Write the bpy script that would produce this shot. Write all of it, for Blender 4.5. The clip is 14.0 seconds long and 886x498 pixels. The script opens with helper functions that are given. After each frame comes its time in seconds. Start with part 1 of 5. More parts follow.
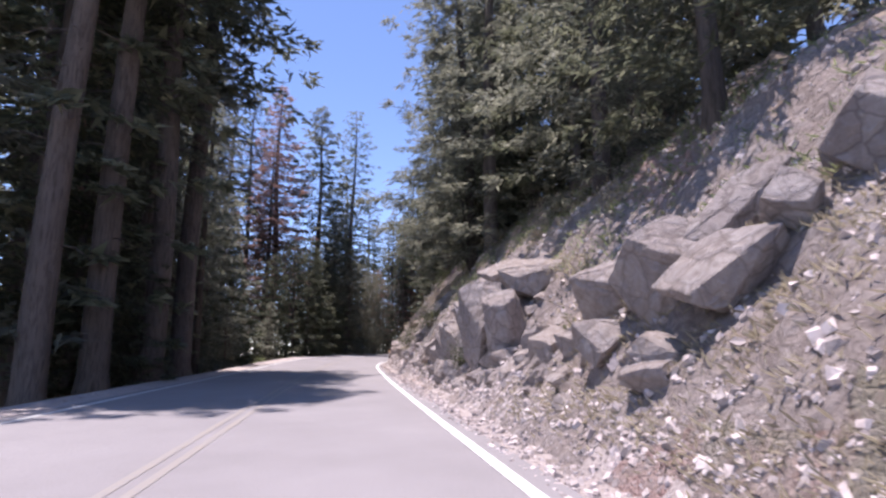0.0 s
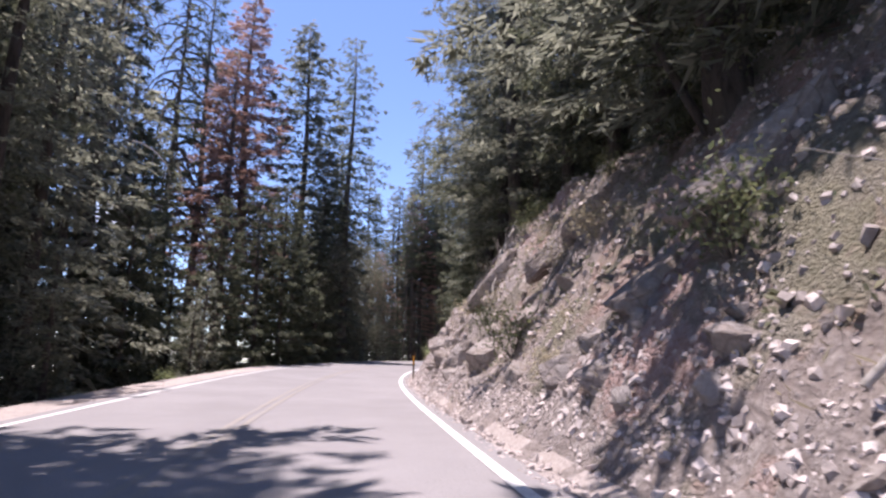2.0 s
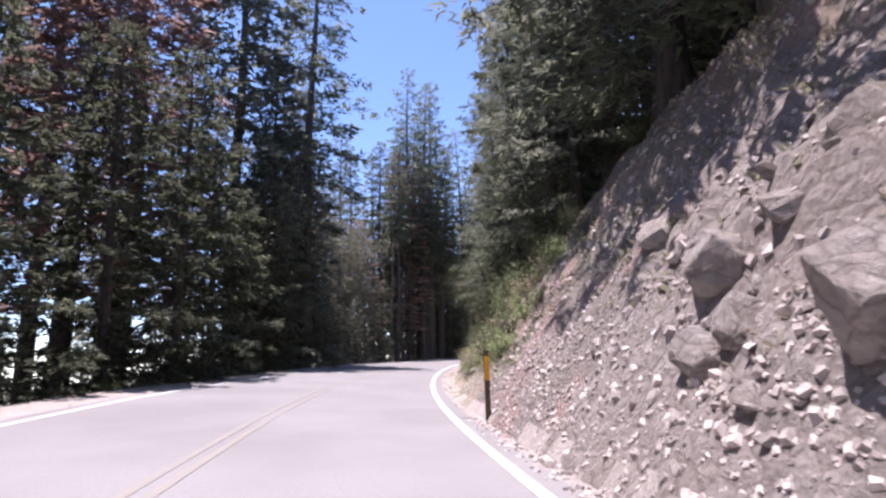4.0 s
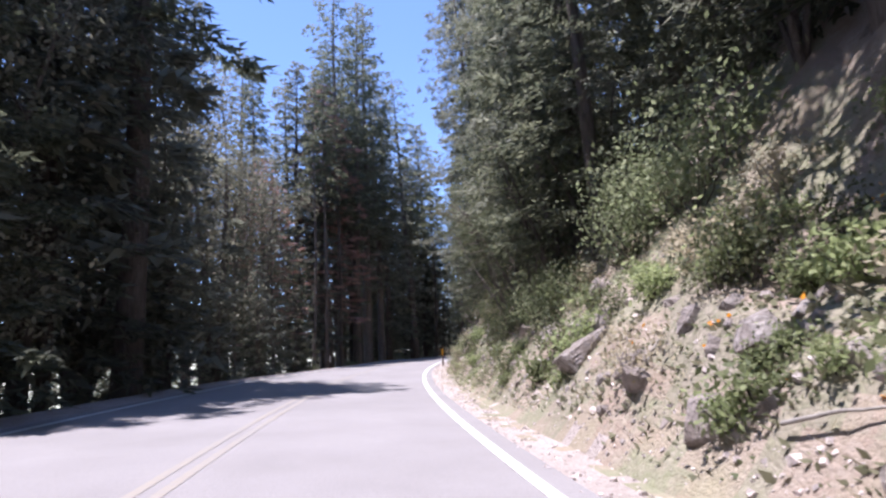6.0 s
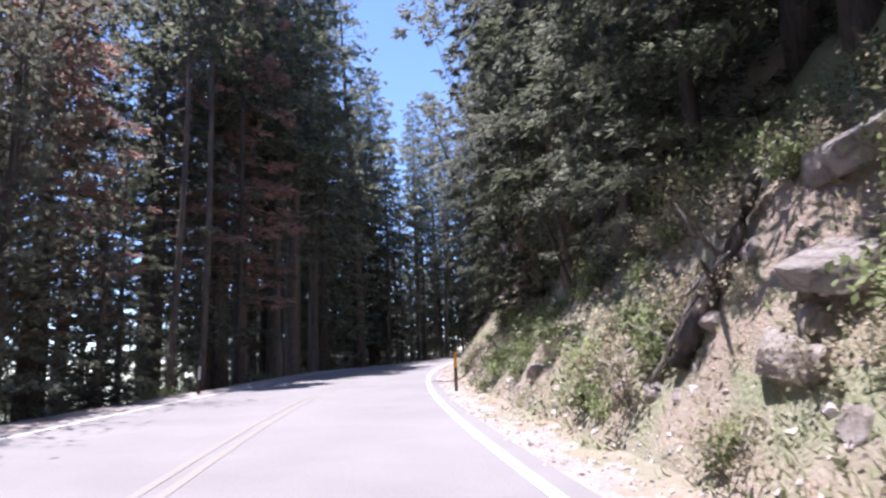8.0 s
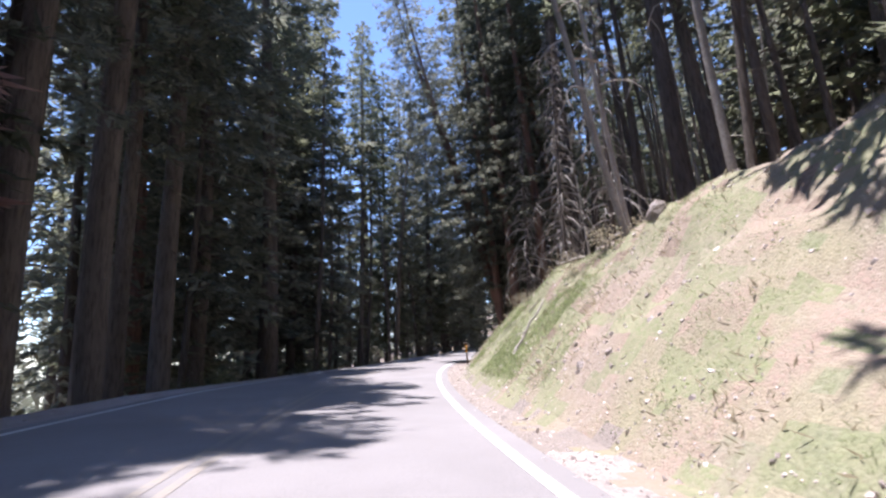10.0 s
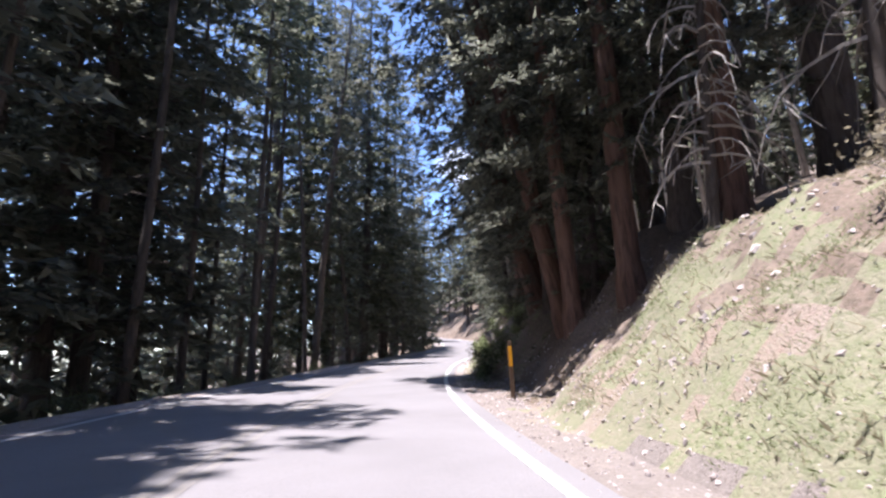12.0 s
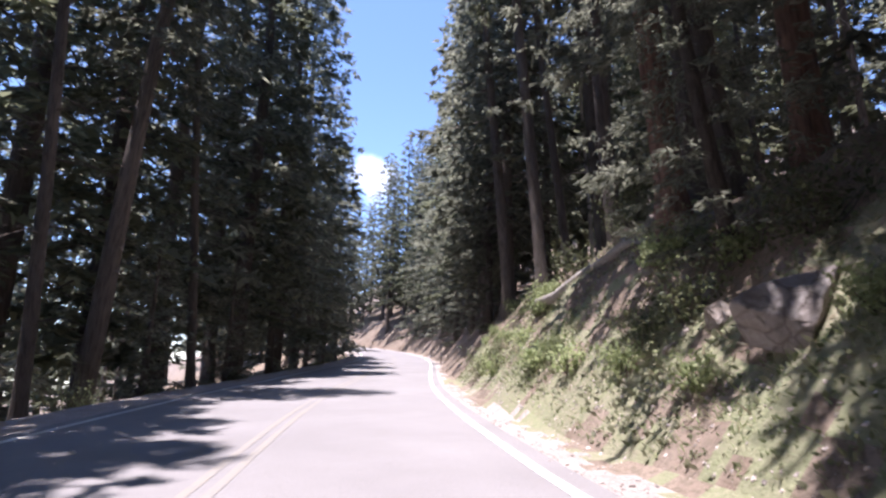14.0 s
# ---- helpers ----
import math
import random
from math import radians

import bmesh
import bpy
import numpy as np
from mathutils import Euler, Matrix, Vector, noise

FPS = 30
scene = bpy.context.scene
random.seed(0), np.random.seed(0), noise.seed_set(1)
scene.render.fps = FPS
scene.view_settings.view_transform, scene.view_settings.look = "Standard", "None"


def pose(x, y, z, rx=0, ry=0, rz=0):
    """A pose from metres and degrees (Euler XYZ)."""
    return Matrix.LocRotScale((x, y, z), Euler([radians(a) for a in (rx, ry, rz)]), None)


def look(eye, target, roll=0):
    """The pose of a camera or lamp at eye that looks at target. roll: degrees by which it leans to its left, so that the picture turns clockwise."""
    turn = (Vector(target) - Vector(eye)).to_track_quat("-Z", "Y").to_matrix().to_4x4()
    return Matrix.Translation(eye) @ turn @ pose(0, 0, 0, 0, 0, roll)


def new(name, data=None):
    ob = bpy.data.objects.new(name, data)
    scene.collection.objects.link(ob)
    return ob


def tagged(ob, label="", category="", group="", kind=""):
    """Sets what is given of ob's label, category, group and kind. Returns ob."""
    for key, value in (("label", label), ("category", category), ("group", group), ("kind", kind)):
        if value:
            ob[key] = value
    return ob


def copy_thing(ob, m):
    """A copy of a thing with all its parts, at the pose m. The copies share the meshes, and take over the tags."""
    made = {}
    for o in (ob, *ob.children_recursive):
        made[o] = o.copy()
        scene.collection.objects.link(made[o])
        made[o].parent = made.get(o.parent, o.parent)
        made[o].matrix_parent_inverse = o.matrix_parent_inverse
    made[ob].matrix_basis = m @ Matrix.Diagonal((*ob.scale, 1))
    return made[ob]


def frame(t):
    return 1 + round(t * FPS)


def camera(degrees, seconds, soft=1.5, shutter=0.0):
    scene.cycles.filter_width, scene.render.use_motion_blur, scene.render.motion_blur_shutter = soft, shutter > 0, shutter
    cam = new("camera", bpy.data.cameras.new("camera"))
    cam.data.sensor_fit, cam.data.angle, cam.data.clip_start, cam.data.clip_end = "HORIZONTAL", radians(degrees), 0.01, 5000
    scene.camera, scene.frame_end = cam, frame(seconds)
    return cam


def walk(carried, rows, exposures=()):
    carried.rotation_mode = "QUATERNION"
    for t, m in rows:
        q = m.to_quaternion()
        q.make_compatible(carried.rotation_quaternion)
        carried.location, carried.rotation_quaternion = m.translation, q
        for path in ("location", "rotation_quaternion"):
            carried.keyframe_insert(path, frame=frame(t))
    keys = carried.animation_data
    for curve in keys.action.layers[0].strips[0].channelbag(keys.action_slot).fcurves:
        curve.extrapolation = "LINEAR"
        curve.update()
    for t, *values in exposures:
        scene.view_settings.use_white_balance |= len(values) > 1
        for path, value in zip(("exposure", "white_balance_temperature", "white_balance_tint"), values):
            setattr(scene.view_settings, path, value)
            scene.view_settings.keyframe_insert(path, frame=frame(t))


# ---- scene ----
cam = camera(78.0, 14.0, soft=2.5, shutter=0.06)
PATH = [
    (0, (0.000, 0.000, 1.150), (1.692, 9.692, 2.938), 0.00),
    (0.5, (-0.009, 5.513, 1.150), (1.663, 15.200, 2.984), 0.52),
    (1, (-0.023, 10.813, 1.150), (1.630, 20.498, 3.012), 0.54),
    (1.5, (-0.003, 15.942, 1.150), (1.684, 25.619, 3.024), 0.70),
    (2, (0.079, 20.863, 1.150), (1.853, 30.523, 3.029), 0.31),
    (2.5, (0.151, 25.540, 1.150), (2.012, 35.189, 3.001), -0.08),
    (3, (0.269, 30.113, 1.150), (2.234, 39.737, 3.023), -0.49),
    (3.5, (0.428, 34.695, 1.150), (2.520, 44.294, 3.013), -0.81),
    (4, (0.664, 39.293, 1.150), (2.949, 48.855, 2.980), -1.58),
    (4.5, (1.008, 43.905, 1.150), (3.549, 53.410, 2.940), -2.49),
    (5, (1.493, 48.524, 1.150), (4.351, 57.945, 2.907), -3.26),
    (5.5, (2.149, 53.142, 1.150), (5.382, 62.443, 2.897), -3.58),
    (6, (3.008, 57.738, 1.150), (6.640, 66.888, 2.906), -3.61),
    (6.5, (4.052, 62.428, 1.150), (8.025, 71.428, 2.949), -3.96),
    (7, (5.328, 67.538, 1.150), (9.537, 76.437, 2.905), -3.61),
    (7.5, (6.716, 72.610, 1.150), (11.162, 81.389, 2.929), -3.36),
    (8, (8.196, 77.777, 1.150), (12.892, 86.423, 2.937), -3.11),
    (8.5, (9.976, 82.826, 1.150), (14.921, 91.339, 2.905), -2.94),
    (9, (11.890, 87.785, 1.150), (17.090, 96.145, 2.900), -2.53),
    (9.5, (13.942, 92.645, 1.150), (19.404, 100.835, 2.905), -2.04),
    (10, (16.133, 97.400, 1.150), (21.865, 105.405, 2.901), -1.63),
    (10.5, (18.467, 102.043, 1.150), (24.478, 109.848, 2.869), -1.46),
    (11, (21.040, 106.536, 1.150), (27.326, 114.125, 2.850), -1.14),
    (11.5, (23.729, 110.989, 1.150), (30.265, 118.357, 2.880), -1.21),
    (12, (26.706, 115.497, 1.150), (33.491, 122.622, 2.942), -0.30),
    (12.5, (29.904, 120.168, 1.150), (36.926, 127.043, 3.002), 0.62),
    (13, (33.019, 124.400, 1.150), (40.318, 130.967, 3.051), 1.67),
    (13.5, (36.418, 128.420, 1.150), (44.000, 134.638, 3.112), 1.78),
    (14, (40.028, 132.262, 1.150), (47.889, 138.105, 3.168), 1.58),
]
walk(cam, [(t, look(eye, target, roll)) for t, eye, target, roll in PATH],
     exposures=[(0, .92, 6450, 26), (1.5, 1.0, 6500, 25), (3, 1.15, 6400, 26), (5.5, 1.25, 6050, 23), (8, 1.42, 6000, 22), (10.5, 1.46, 6150, 20), (12.5, 1.48, 6080, 20), (14, 1.48, 6200, 23)])
# one long arc: heading of the lane (degrees, left positive) along its length in metres
HEAD = [(-60, 4.00), (0, 0.31), (14, -0.28), (30, -1.41), (40, -3.69), (50, -7.74), (60, -12.02), (70, -15.20), (80, -18.27), (95, -24.04), (105, -28.38), (120, -34.31), (130, -38.60), (142, -44.29), (150, -46.00), (158, -49.00), (166, -52.00), (186, -53.00), (198, -49.00), (212, -40.00), (228, -30.00), (290, -28.00)]
# cross-fall of the road (degrees, right side down positive) along its length
FALL = [(-60, 0), (0, 0), (30, .4), (52, 3.6), (80, 3.2), (100, 1.0), (115, 1.2), (126, -.6), (142, -1.6), (180, 0), (290, 0)]
# the road climbs gently past the last bend
RISE = [(-60, 0), (148, 0), (165, .25), (185, .75), (200, 1.3), (230, 2.8), (290, 5)]
STEP = 0.25
S0, S1 = -150.0, 420.0
_s = np.arange(S0, S1 + STEP, STEP)
_h = np.interp(_s, *zip(*HEAD))
_k = np.ones(41) / 41
_h = np.convolve(np.pad(_h, 20, mode="edge"), _k, "valid")
_hr = np.radians(_h)
_px, _py = np.cumsum(-np.sin(_hr)) * STEP, np.cumsum(np.cos(_hr)) * STEP
_i0 = int(round(-S0 / STEP))
_px, _py = _px - _px[_i0], _py - _py[_i0]


def plan(s, u):
    """Plan position of lane length s and distance u to the right of the lane's middle."""
    s, u = np.asarray(s, float), np.asarray(u, float)
    h = np.radians(np.interp(s, _s, _h))
    return np.interp(s, _s, _px) + u * np.cos(h), np.interp(s, _s, _py) + u * np.sin(h)


def heading(s):
    return float(np.interp(s, _s, _h))


def ramp(x, a, b):
    t = np.clip((np.asarray(x, float) - a) / (b - a), 0, 1)
    return t * t * (3 - 2 * t)


def _hash(ix, iy, seed):
    n = (ix.astype(np.int64) * 374761393 + iy.astype(np.int64) * 668265263 + seed * 974711) & 0x7FFFFFFF
    n = ((n ^ (n >> 13)) * 1274126177) & 0x7FFFFFFF
    return ((n ^ (n >> 16)) & 0xFFFF) / 65535.0


def vnoise(x, y, seed=0):
    x, y = np.asarray(x, float), np.asarray(y, float)
    ix, iy = np.floor(x), np.floor(y)
    fx, fy = x - ix, y - iy
    fx, fy = fx * fx * (3 - 2 * fx), fy * fy * (3 - 2 * fy)
    a, b = _hash(ix, iy, seed), _hash(ix + 1, iy, seed)
    c, d = _hash(ix, iy + 1, seed), _hash(ix + 1, iy + 1, seed)
    return (a + (b - a) * fx) * (1 - fy) + (c + (d - c) * fx) * fy - 0.5


RIGHT_LINE, MID_LINE, LEFT_LINE = 1.55, -1.75, -5.15
EDGE_R, EDGE_L = 1.9, -5.5
# right-hand bank along the road: toe distance, slope of the cut, height of the cut, slope above it
BANK = [(-60, 2.5, 1.1, 6.5, .55), (0, 2.5, 1.1, 6.5, .55), (12, 2.4, 1.15, 6.5, .55), (22, 2.3, 1.2, 7, .55), (34, 2.15, 1.3, 7, .6), (41, 1.95, 1.5, 6.4, .6), (50, 2.1, 1.35, 6.6, .65),
        (60, 2.6, 1.15, 6.5, .7), (78, 2.75, 1.2, 6.5, .7), (88, 2.75, 1.4, 6.5, .65), (98, 2.7, 1.1, 5.0, .45), (108, 2.5, 1.05, 3.7, .36), (124, 2.6, 1.05, 3.3, .3),
        (130.5, 2.8, 1.15, 3.2, .3), (133.2, 3.9, 1.25, 3.8, .32), (137, 3.9, 1.3, 4.2, .34), (141, 3.0, 1.25, 4.2, .34), (148, 2.6, 1.15, 4.0, .34), (160, 2.5, 1.15, 3.8, .35), (175, 2.6, 1.1, 3.4, .35), (200, 2.6, 1.2, 4.5, .5), (290, 2.5, 1.2, 5, .5)]


def ground_z(s, u):
    s, u = np.broadcast_arrays(np.asarray(s, float), np.asarray(u, float))
    bs = [b[0] for b in BANK]
    toe, cut, high, above = (np.interp(s, bs, [b[k] for b in BANK]) for k in (1, 2, 3, 4))
    toe = toe + 0.35 * vnoise(s / 5, u * 0 + 3, 5)
    fall = np.tan(np.radians(np.interp(s, *zip(*FALL))))
    base = -fall * np.clip(u, -8, 4) + np.interp(s, *zip(*RISE))
    d = np.maximum(u - toe, 0)
    d1 = high / cut
    soft = 1.6
    k = np.clip((d - d1) / soft + .5, 0, 1)
    up = np.where(d < d1 - soft / 2, d * cut, high + (d - d1) * above)
    mid = (d > d1 - soft / 2) & (d < d1 + soft / 2)
    up = np.where(mid, (d * cut) * (1 - k) + (high + (d - d1) * above) * k, up)
    up = np.minimum(up, high + 60)
    rough = ramp(d, .2, 2.2)
    cutz = ramp(d, 0, 1.5) * (1 - ramp(d, d1, d1 + 3))
    up = up + rough * (.9 * vnoise(s / 7, u / 5, 1) + .5 * vnoise(s / 2.6, u / 2.2, 2)) + cutz * (.5 * vnoise(s / 1.1, u / .9, 3) + .22 * vnoise(s / .5, u / .45, 4))
    rock = (1 - ramp(s, 42, 52)) * ramp(s, -30, 0) + .35 * ramp(s, 55, 62) * (1 - ramp(s, 96, 104)) + .2 * ramp(s, 132, 138) * (1 - ramp(s, 165, 175))
    block = np.round(3.2 * vnoise(s / 1.5 + .3 * u, u / 1.2, 21)) / 3.2 + .5 * np.round(3 * vnoise(s / .7, u / .6 + .2 * s, 22)) / 3
    up = up + rock * cutz * .75 * block
    dl = np.maximum(EDGE_L - 1.2 - u, 0)
    down = -.30 * dl - .25 * np.minimum(dl, 2) + ramp(dl, 0, 4) * (1.2 * vnoise(s / 8, u / 8, 7) + .4 * vnoise(s / 2.5, u / 2.5, 8))
    down = np.maximum(down, -32)
    return base + np.where(u > 0, up, down) - .015


def spot(s, u, lift=0.0):
    x, y = plan(s, u)
    return Vector((float(x), float(y), float(ground_z(s, u)) + lift))


# ---- sun and sky ----
SUN_LEFT, SUN_HIGH = 58.0, 80.0  # degrees left of +y, and above the horizon
world = bpy.data.worlds.new("sky")
scene.world = world
world.use_nodes = True
wn, wl = world.node_tree.nodes, world.node_tree.links
sky = wn.new("ShaderNodeTexSky")
sky.sky_type, sky.sun_disc = "NISHITA", False
sky.sun_elevation, sky.sun_rotation = radians(SUN_HIGH), radians(-SUN_LEFT)
sky.altitude, sky.air_density, sky.dust_density, sky.ozone_density = 2600, 1.0, 0.1, 4.0
wl.new(sky.outputs[0], wn["Background"].inputs[0])
wn["Background"].inputs[1].default_value = 0.15
# small fair-weather clouds low over the road
co = wn.new("ShaderNodeTexCoord")
puff = wn.new("ShaderNodeTexNoise")
puff.inputs["Scale"].default_value, puff.inputs["Detail"].default_value = 14, 6
wl.new(co.outputs["Generated"], puff.inputs["Vector"])
col = sky.outputs[0]
for left, high, wide in ((-45.5, 18.5, .004), (55, 14, .05), (20, 12, .02)):
    a, e = radians(left), radians(high)
    far = wn.new("ShaderNodeVectorMath")
    far.operation = "DISTANCE"
    far.inputs[1].default_value = (-math.sin(a) * math.cos(e), math.cos(a) * math.cos(e), math.sin(e))
    wl.new(co.outputs["Generated"], far.inputs[0])
    add = wn.new("ShaderNodeMath")
    add.operation = "MULTIPLY_ADD"
    wl.new(puff.outputs[0], add.inputs[0])
    add.inputs[1].default_value = -.16
    wl.new(far.outputs["Value"], add.inputs[2])
    lim = wn.new("ShaderNodeMapRange")
    lim.interpolation_type = "SMOOTHSTEP"
    lim.inputs[1].default_value, lim.inputs[2].default_value, lim.inputs[3].default_value, lim.inputs[4].default_value = wide - .10, wide - .045, .55, 0
    wl.new(add.outputs[0], lim.inputs[0])
    mx = wn.new("ShaderNodeMix")
    mx.data_type = "RGBA"
    mx.inputs[7].default_value = (7, 7.2, 7.6, 1)
    wl.new(lim.outputs[0], mx.inputs[0])
    wl.new(col, mx.inputs[6])
    col = mx.outputs[2]
wl.new(col, wn["Background"].inputs[0])
sun = new("sun", bpy.data.lights.new("sun", "SUN"))
sun.data.energy, sun.data.angle, sun.data.color = 4.2, radians(.53), (1, .96, .9)
_a, _e = radians(SUN_LEFT), radians(SUN_HIGH)
sun.matrix_world = look((0, 0, 0), (math.sin(_a) * math.cos(_e), -math.cos(_a) * math.cos(_e), -math.sin(_e)))


# ---- materials ----
def material(name, rough=.9):
    m = bpy.data.materials.new(name)
    m.use_nodes = True
    b = m.node_tree.nodes["Principled BSDF"]
    b.inputs["Roughness"].default_value = rough
    b.inputs["Specular IOR Level"].default_value = .25
    return m, m.node_tree.nodes, m.node_tree.links, b


def ramp_node(n, stops):
    r = n.new("ShaderNodeValToRGB")
    while len(r.color_ramp.elements) < len(stops):
        r.color_ramp.elements.new(.5)
    for e, (p, c) in zip(r.color_ramp.elements, stops):
        e.position, e.color = p, (*c, 1)
    return r


def noise_node(n, l, scale, detail=4, co=None, rough=.6):
    t = n.new("ShaderNodeTexNoise")
    t.inputs["Scale"].default_value, t.inputs["Detail"].default_value, t.inputs["Roughness"].default_value = scale, detail, rough
    if co is not None:
        l.new(co, t.inputs["Vector"])
    return t


def mixed(n, l, fac, a, b, mode="MIX"):
    m = n.new("ShaderNodeMix")
    m.data_type, m.blend_type = "RGBA", mode
    for sock, v in ((m.inputs[0], fac), (m.inputs[6], a), (m.inputs[7], b)):
        if isinstance(v, (int, float)):
            sock.default_value = v
        elif isinstance(v, tuple):
            sock.default_value = (*v, 1)
        else:
            l.new(v, sock)
    return m.outputs[2]


def bumped(n, l, b, height, strength=.4, dist=.05):
    k = n.new("ShaderNodeBump")
    k.inputs["Strength"].default_value, k.inputs["Distance"].default_value = strength, dist
    l.new(height, k.inputs["Height"])
    l.new(k.outputs[0], b.inputs["Normal"])


def two_scale(name, c1, c2, c3, s1=.6, s2=9.0, rough=.9, bump=.4, dist=.05, island=0.0, obj=0.0, grain=None):
    """Colour varied by a broad and a fine noise, and a little by piece or by object."""
    m, n, l, b = material(name, rough)
    co = n.new("ShaderNodeTexCoord").outputs["Object"] if obj else n.new("ShaderNodeNewGeometry").outputs["Position"]
    if grain:
        pull = n.new("ShaderNodeVectorMath")
        pull.operation = "MULTIPLY"
        pull.inputs[1].default_value = grain
        l.new(co, pull.inputs[0])
        co = pull.outputs[0]
    big, fine = noise_node(n, l, s1, 3, co), noise_node(n, l, s2, 6, co, .7)
    r1 = ramp_node(n, [(.35, c1), (.65, c2)])
    l.new(big.outputs[0], r1.inputs[0])
    r2 = ramp_node(n, [(.45, (0, 0, 0)), (.7, (1, 1, 1))])
    l.new(fine.outputs[0], r2.inputs[0])
    col = mixed(n, l, r2.outputs[0], r1.outputs[0], c3)
    if island or obj:
        src = n.new("ShaderNodeNewGeometry").outputs["Random Per Island"] if island else n.new("ShaderNodeObjectInfo").outputs["Random"]
        k = island or obj
        mr = n.new("ShaderNodeMapRange")
        mr.inputs[3].default_value, mr.inputs[4].default_value = 1 - k, 1 + k
        l.new(src, mr.inputs[0])
        hsv = n.new("ShaderNodeHueSaturation")
        l.new(mr.outputs[0], hsv.inputs["Value"])
        l.new(col, hsv.inputs["Color"])
        col = hsv.outputs[0]
    l.new(col, b.inputs["Base Color"])
    bumped(n, l, b, fine.outputs[0], bump, dist)
    return m


def leafy(name, dark, mid, tip, through_light=.25):
    """Foliage: hue and value vary by clump and by tree; some light passes through."""
    m = bpy.data.materials.new(name)
    m.use_nodes = True
    n, l = m.node_tree.nodes, m.node_tree.links
    n.remove(n["Principled BSDF"])
    geo, info = n.new("ShaderNodeNewGeometry"), n.new("ShaderNodeObjectInfo")
    r = ramp_node(n, [(0, dark), (.6, mid), (1, tip)])
    l.new(geo.outputs["Random Per Island"], r.inputs[0])
    mr = n.new("ShaderNodeMapRange")
    mr.inputs[3].default_value, mr.inputs[4].default_value = .7, 1.35
    l.new(info.outputs["Random"], mr.inputs[0])
    hsv = n.new("ShaderNodeHueSaturation")
    l.new(mr.outputs[0], hsv.inputs["Value"])
    l.new(r.outputs[0], hsv.inputs["Color"])
    d, t, mx = n.new("ShaderNodeBsdfPrincipled"), n.new("ShaderNodeBsdfTranslucent"), n.new("ShaderNodeMixShader")
    d.inputs["Roughness"].default_value, d.inputs["Specular IOR Level"].default_value = .6, .3
    l.new(hsv.outputs[0], d.inputs["Base Color"])
    l.new(hsv.outputs[0], t.inputs[0])
    mx.inputs[0].default_value = through_light
    l.new(d.outputs[0], mx.inputs[1])
    l.new(t.outputs[0], mx.inputs[2])
    l.new(mx.outputs[0], n["Material Output"].inputs[0])
    return m


ASPHALT = two_scale("bleached_asphalt", (.235, .22, .222), (.285, .268, .272), (.19, .178, .182), .35, 60, .85, .25, .01)
PAINT_W = two_scale("white_road_paint", (.74, .74, .72), (.66, .66, .64), (.45, .44, .43), .8, 25, .7, .1, .005)
PAINT_Y = two_scale("worn_yellow_paint", (.288, .256, .222), (.27, .25, .236), (.25, .236, .236), .5, 9, .75, .1, .005)
GRAVEL = two_scale("pale_gravel", (.50, .44, .415), (.41, .355, .33), (.27, .225, .205), 2, 30, .95, .8, .05)
RUBBLE = two_scale("broken_stone", (.43, .37, .35), (.55, .49, .465), (.32, .27, .25), 2, 14, .92, .4, .02, island=.45)
BARK = two_scale("dark_furrowed_bark", (.112, .095, .085), (.168, .14, .122), (.05, .042, .037), 1.5, 11, .95, 1.0, .08, obj=.25, grain=(1, 1, .16))
BARK_RED = two_scale("red_brown_bark", (.20, .115, .085), (.29, .185, .145), (.065, .045, .038), 1.2, 8, .95, 1.0, .10, obj=.15, grain=(1, 1, .14))
DEAD = two_scale("bleached_dead_wood", (.30, .27, .25), (.40, .37, .34), (.20, .18, .16), 2, 20, .9, .4, .02, obj=.2)
NEEDLES = leafy("dark_green_needles", (.092, .102, .07), (.165, .178, .115), (.255, .265, .175), .6)
NEEDLES_BLUE = leafy("grey_green_needles", (.108, .116, .09), (.192, .20, .152), (.295, .30, .23), .6)
NEEDLES_DEAD = leafy("rust_brown_needles", (.24, .145, .12), (.35, .22, .185), (.44, .31, .265), .5)
LEAVES = leafy("bright_green_leaves", (.14, .168, .085), (.225, .258, .14), (.32, .345, .215), .5)
WEED = leafy("pale_olive_weeds", (.19, .195, .125), (.27, .272, .178), (.36, .35, .24), .5)
OLIVE = leafy("olive_leaves", (.07, .085, .045), (.12, .135, .07), (.20, .205, .11), .45)
DRYGRASS = leafy("dry_grass", (.32, .275, .195), (.42, .37, .265), (.52, .47, .345), .5)
GREENGRASS = leafy("spring_grass", (.19, .23, .11), (.275, .318, .155), (.37, .405, .225), .5)
OLIVE_NEEDLES = leafy("olive_green_needles", (.075, .085, .055), (.13, .142, .095), (.21, .22, .145), .55)
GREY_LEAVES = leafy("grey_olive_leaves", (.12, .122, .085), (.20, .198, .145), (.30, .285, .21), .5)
ORANGE = leafy("orange_petals", (.6, .22, .02), (.75, .32, .03), (.8, .45, .05), .3)
WOODPOST = two_scale("weathered_brown_post", (.10, .065, .045), (.15, .10, .07), (.06, .045, .035), 3, 30, .9, .4, .01)
AMBER = two_scale("amber_reflector", (.80, .38, .02), (.75, .35, .02), (.6, .28, .02), 3, 20, .35, .05, .004)
WHITE_R = two_scale("white_reflector", (.75, .75, .72), (.7, .7, .68), (.6, .6, .58), 3, 20, .35, .05, .004)


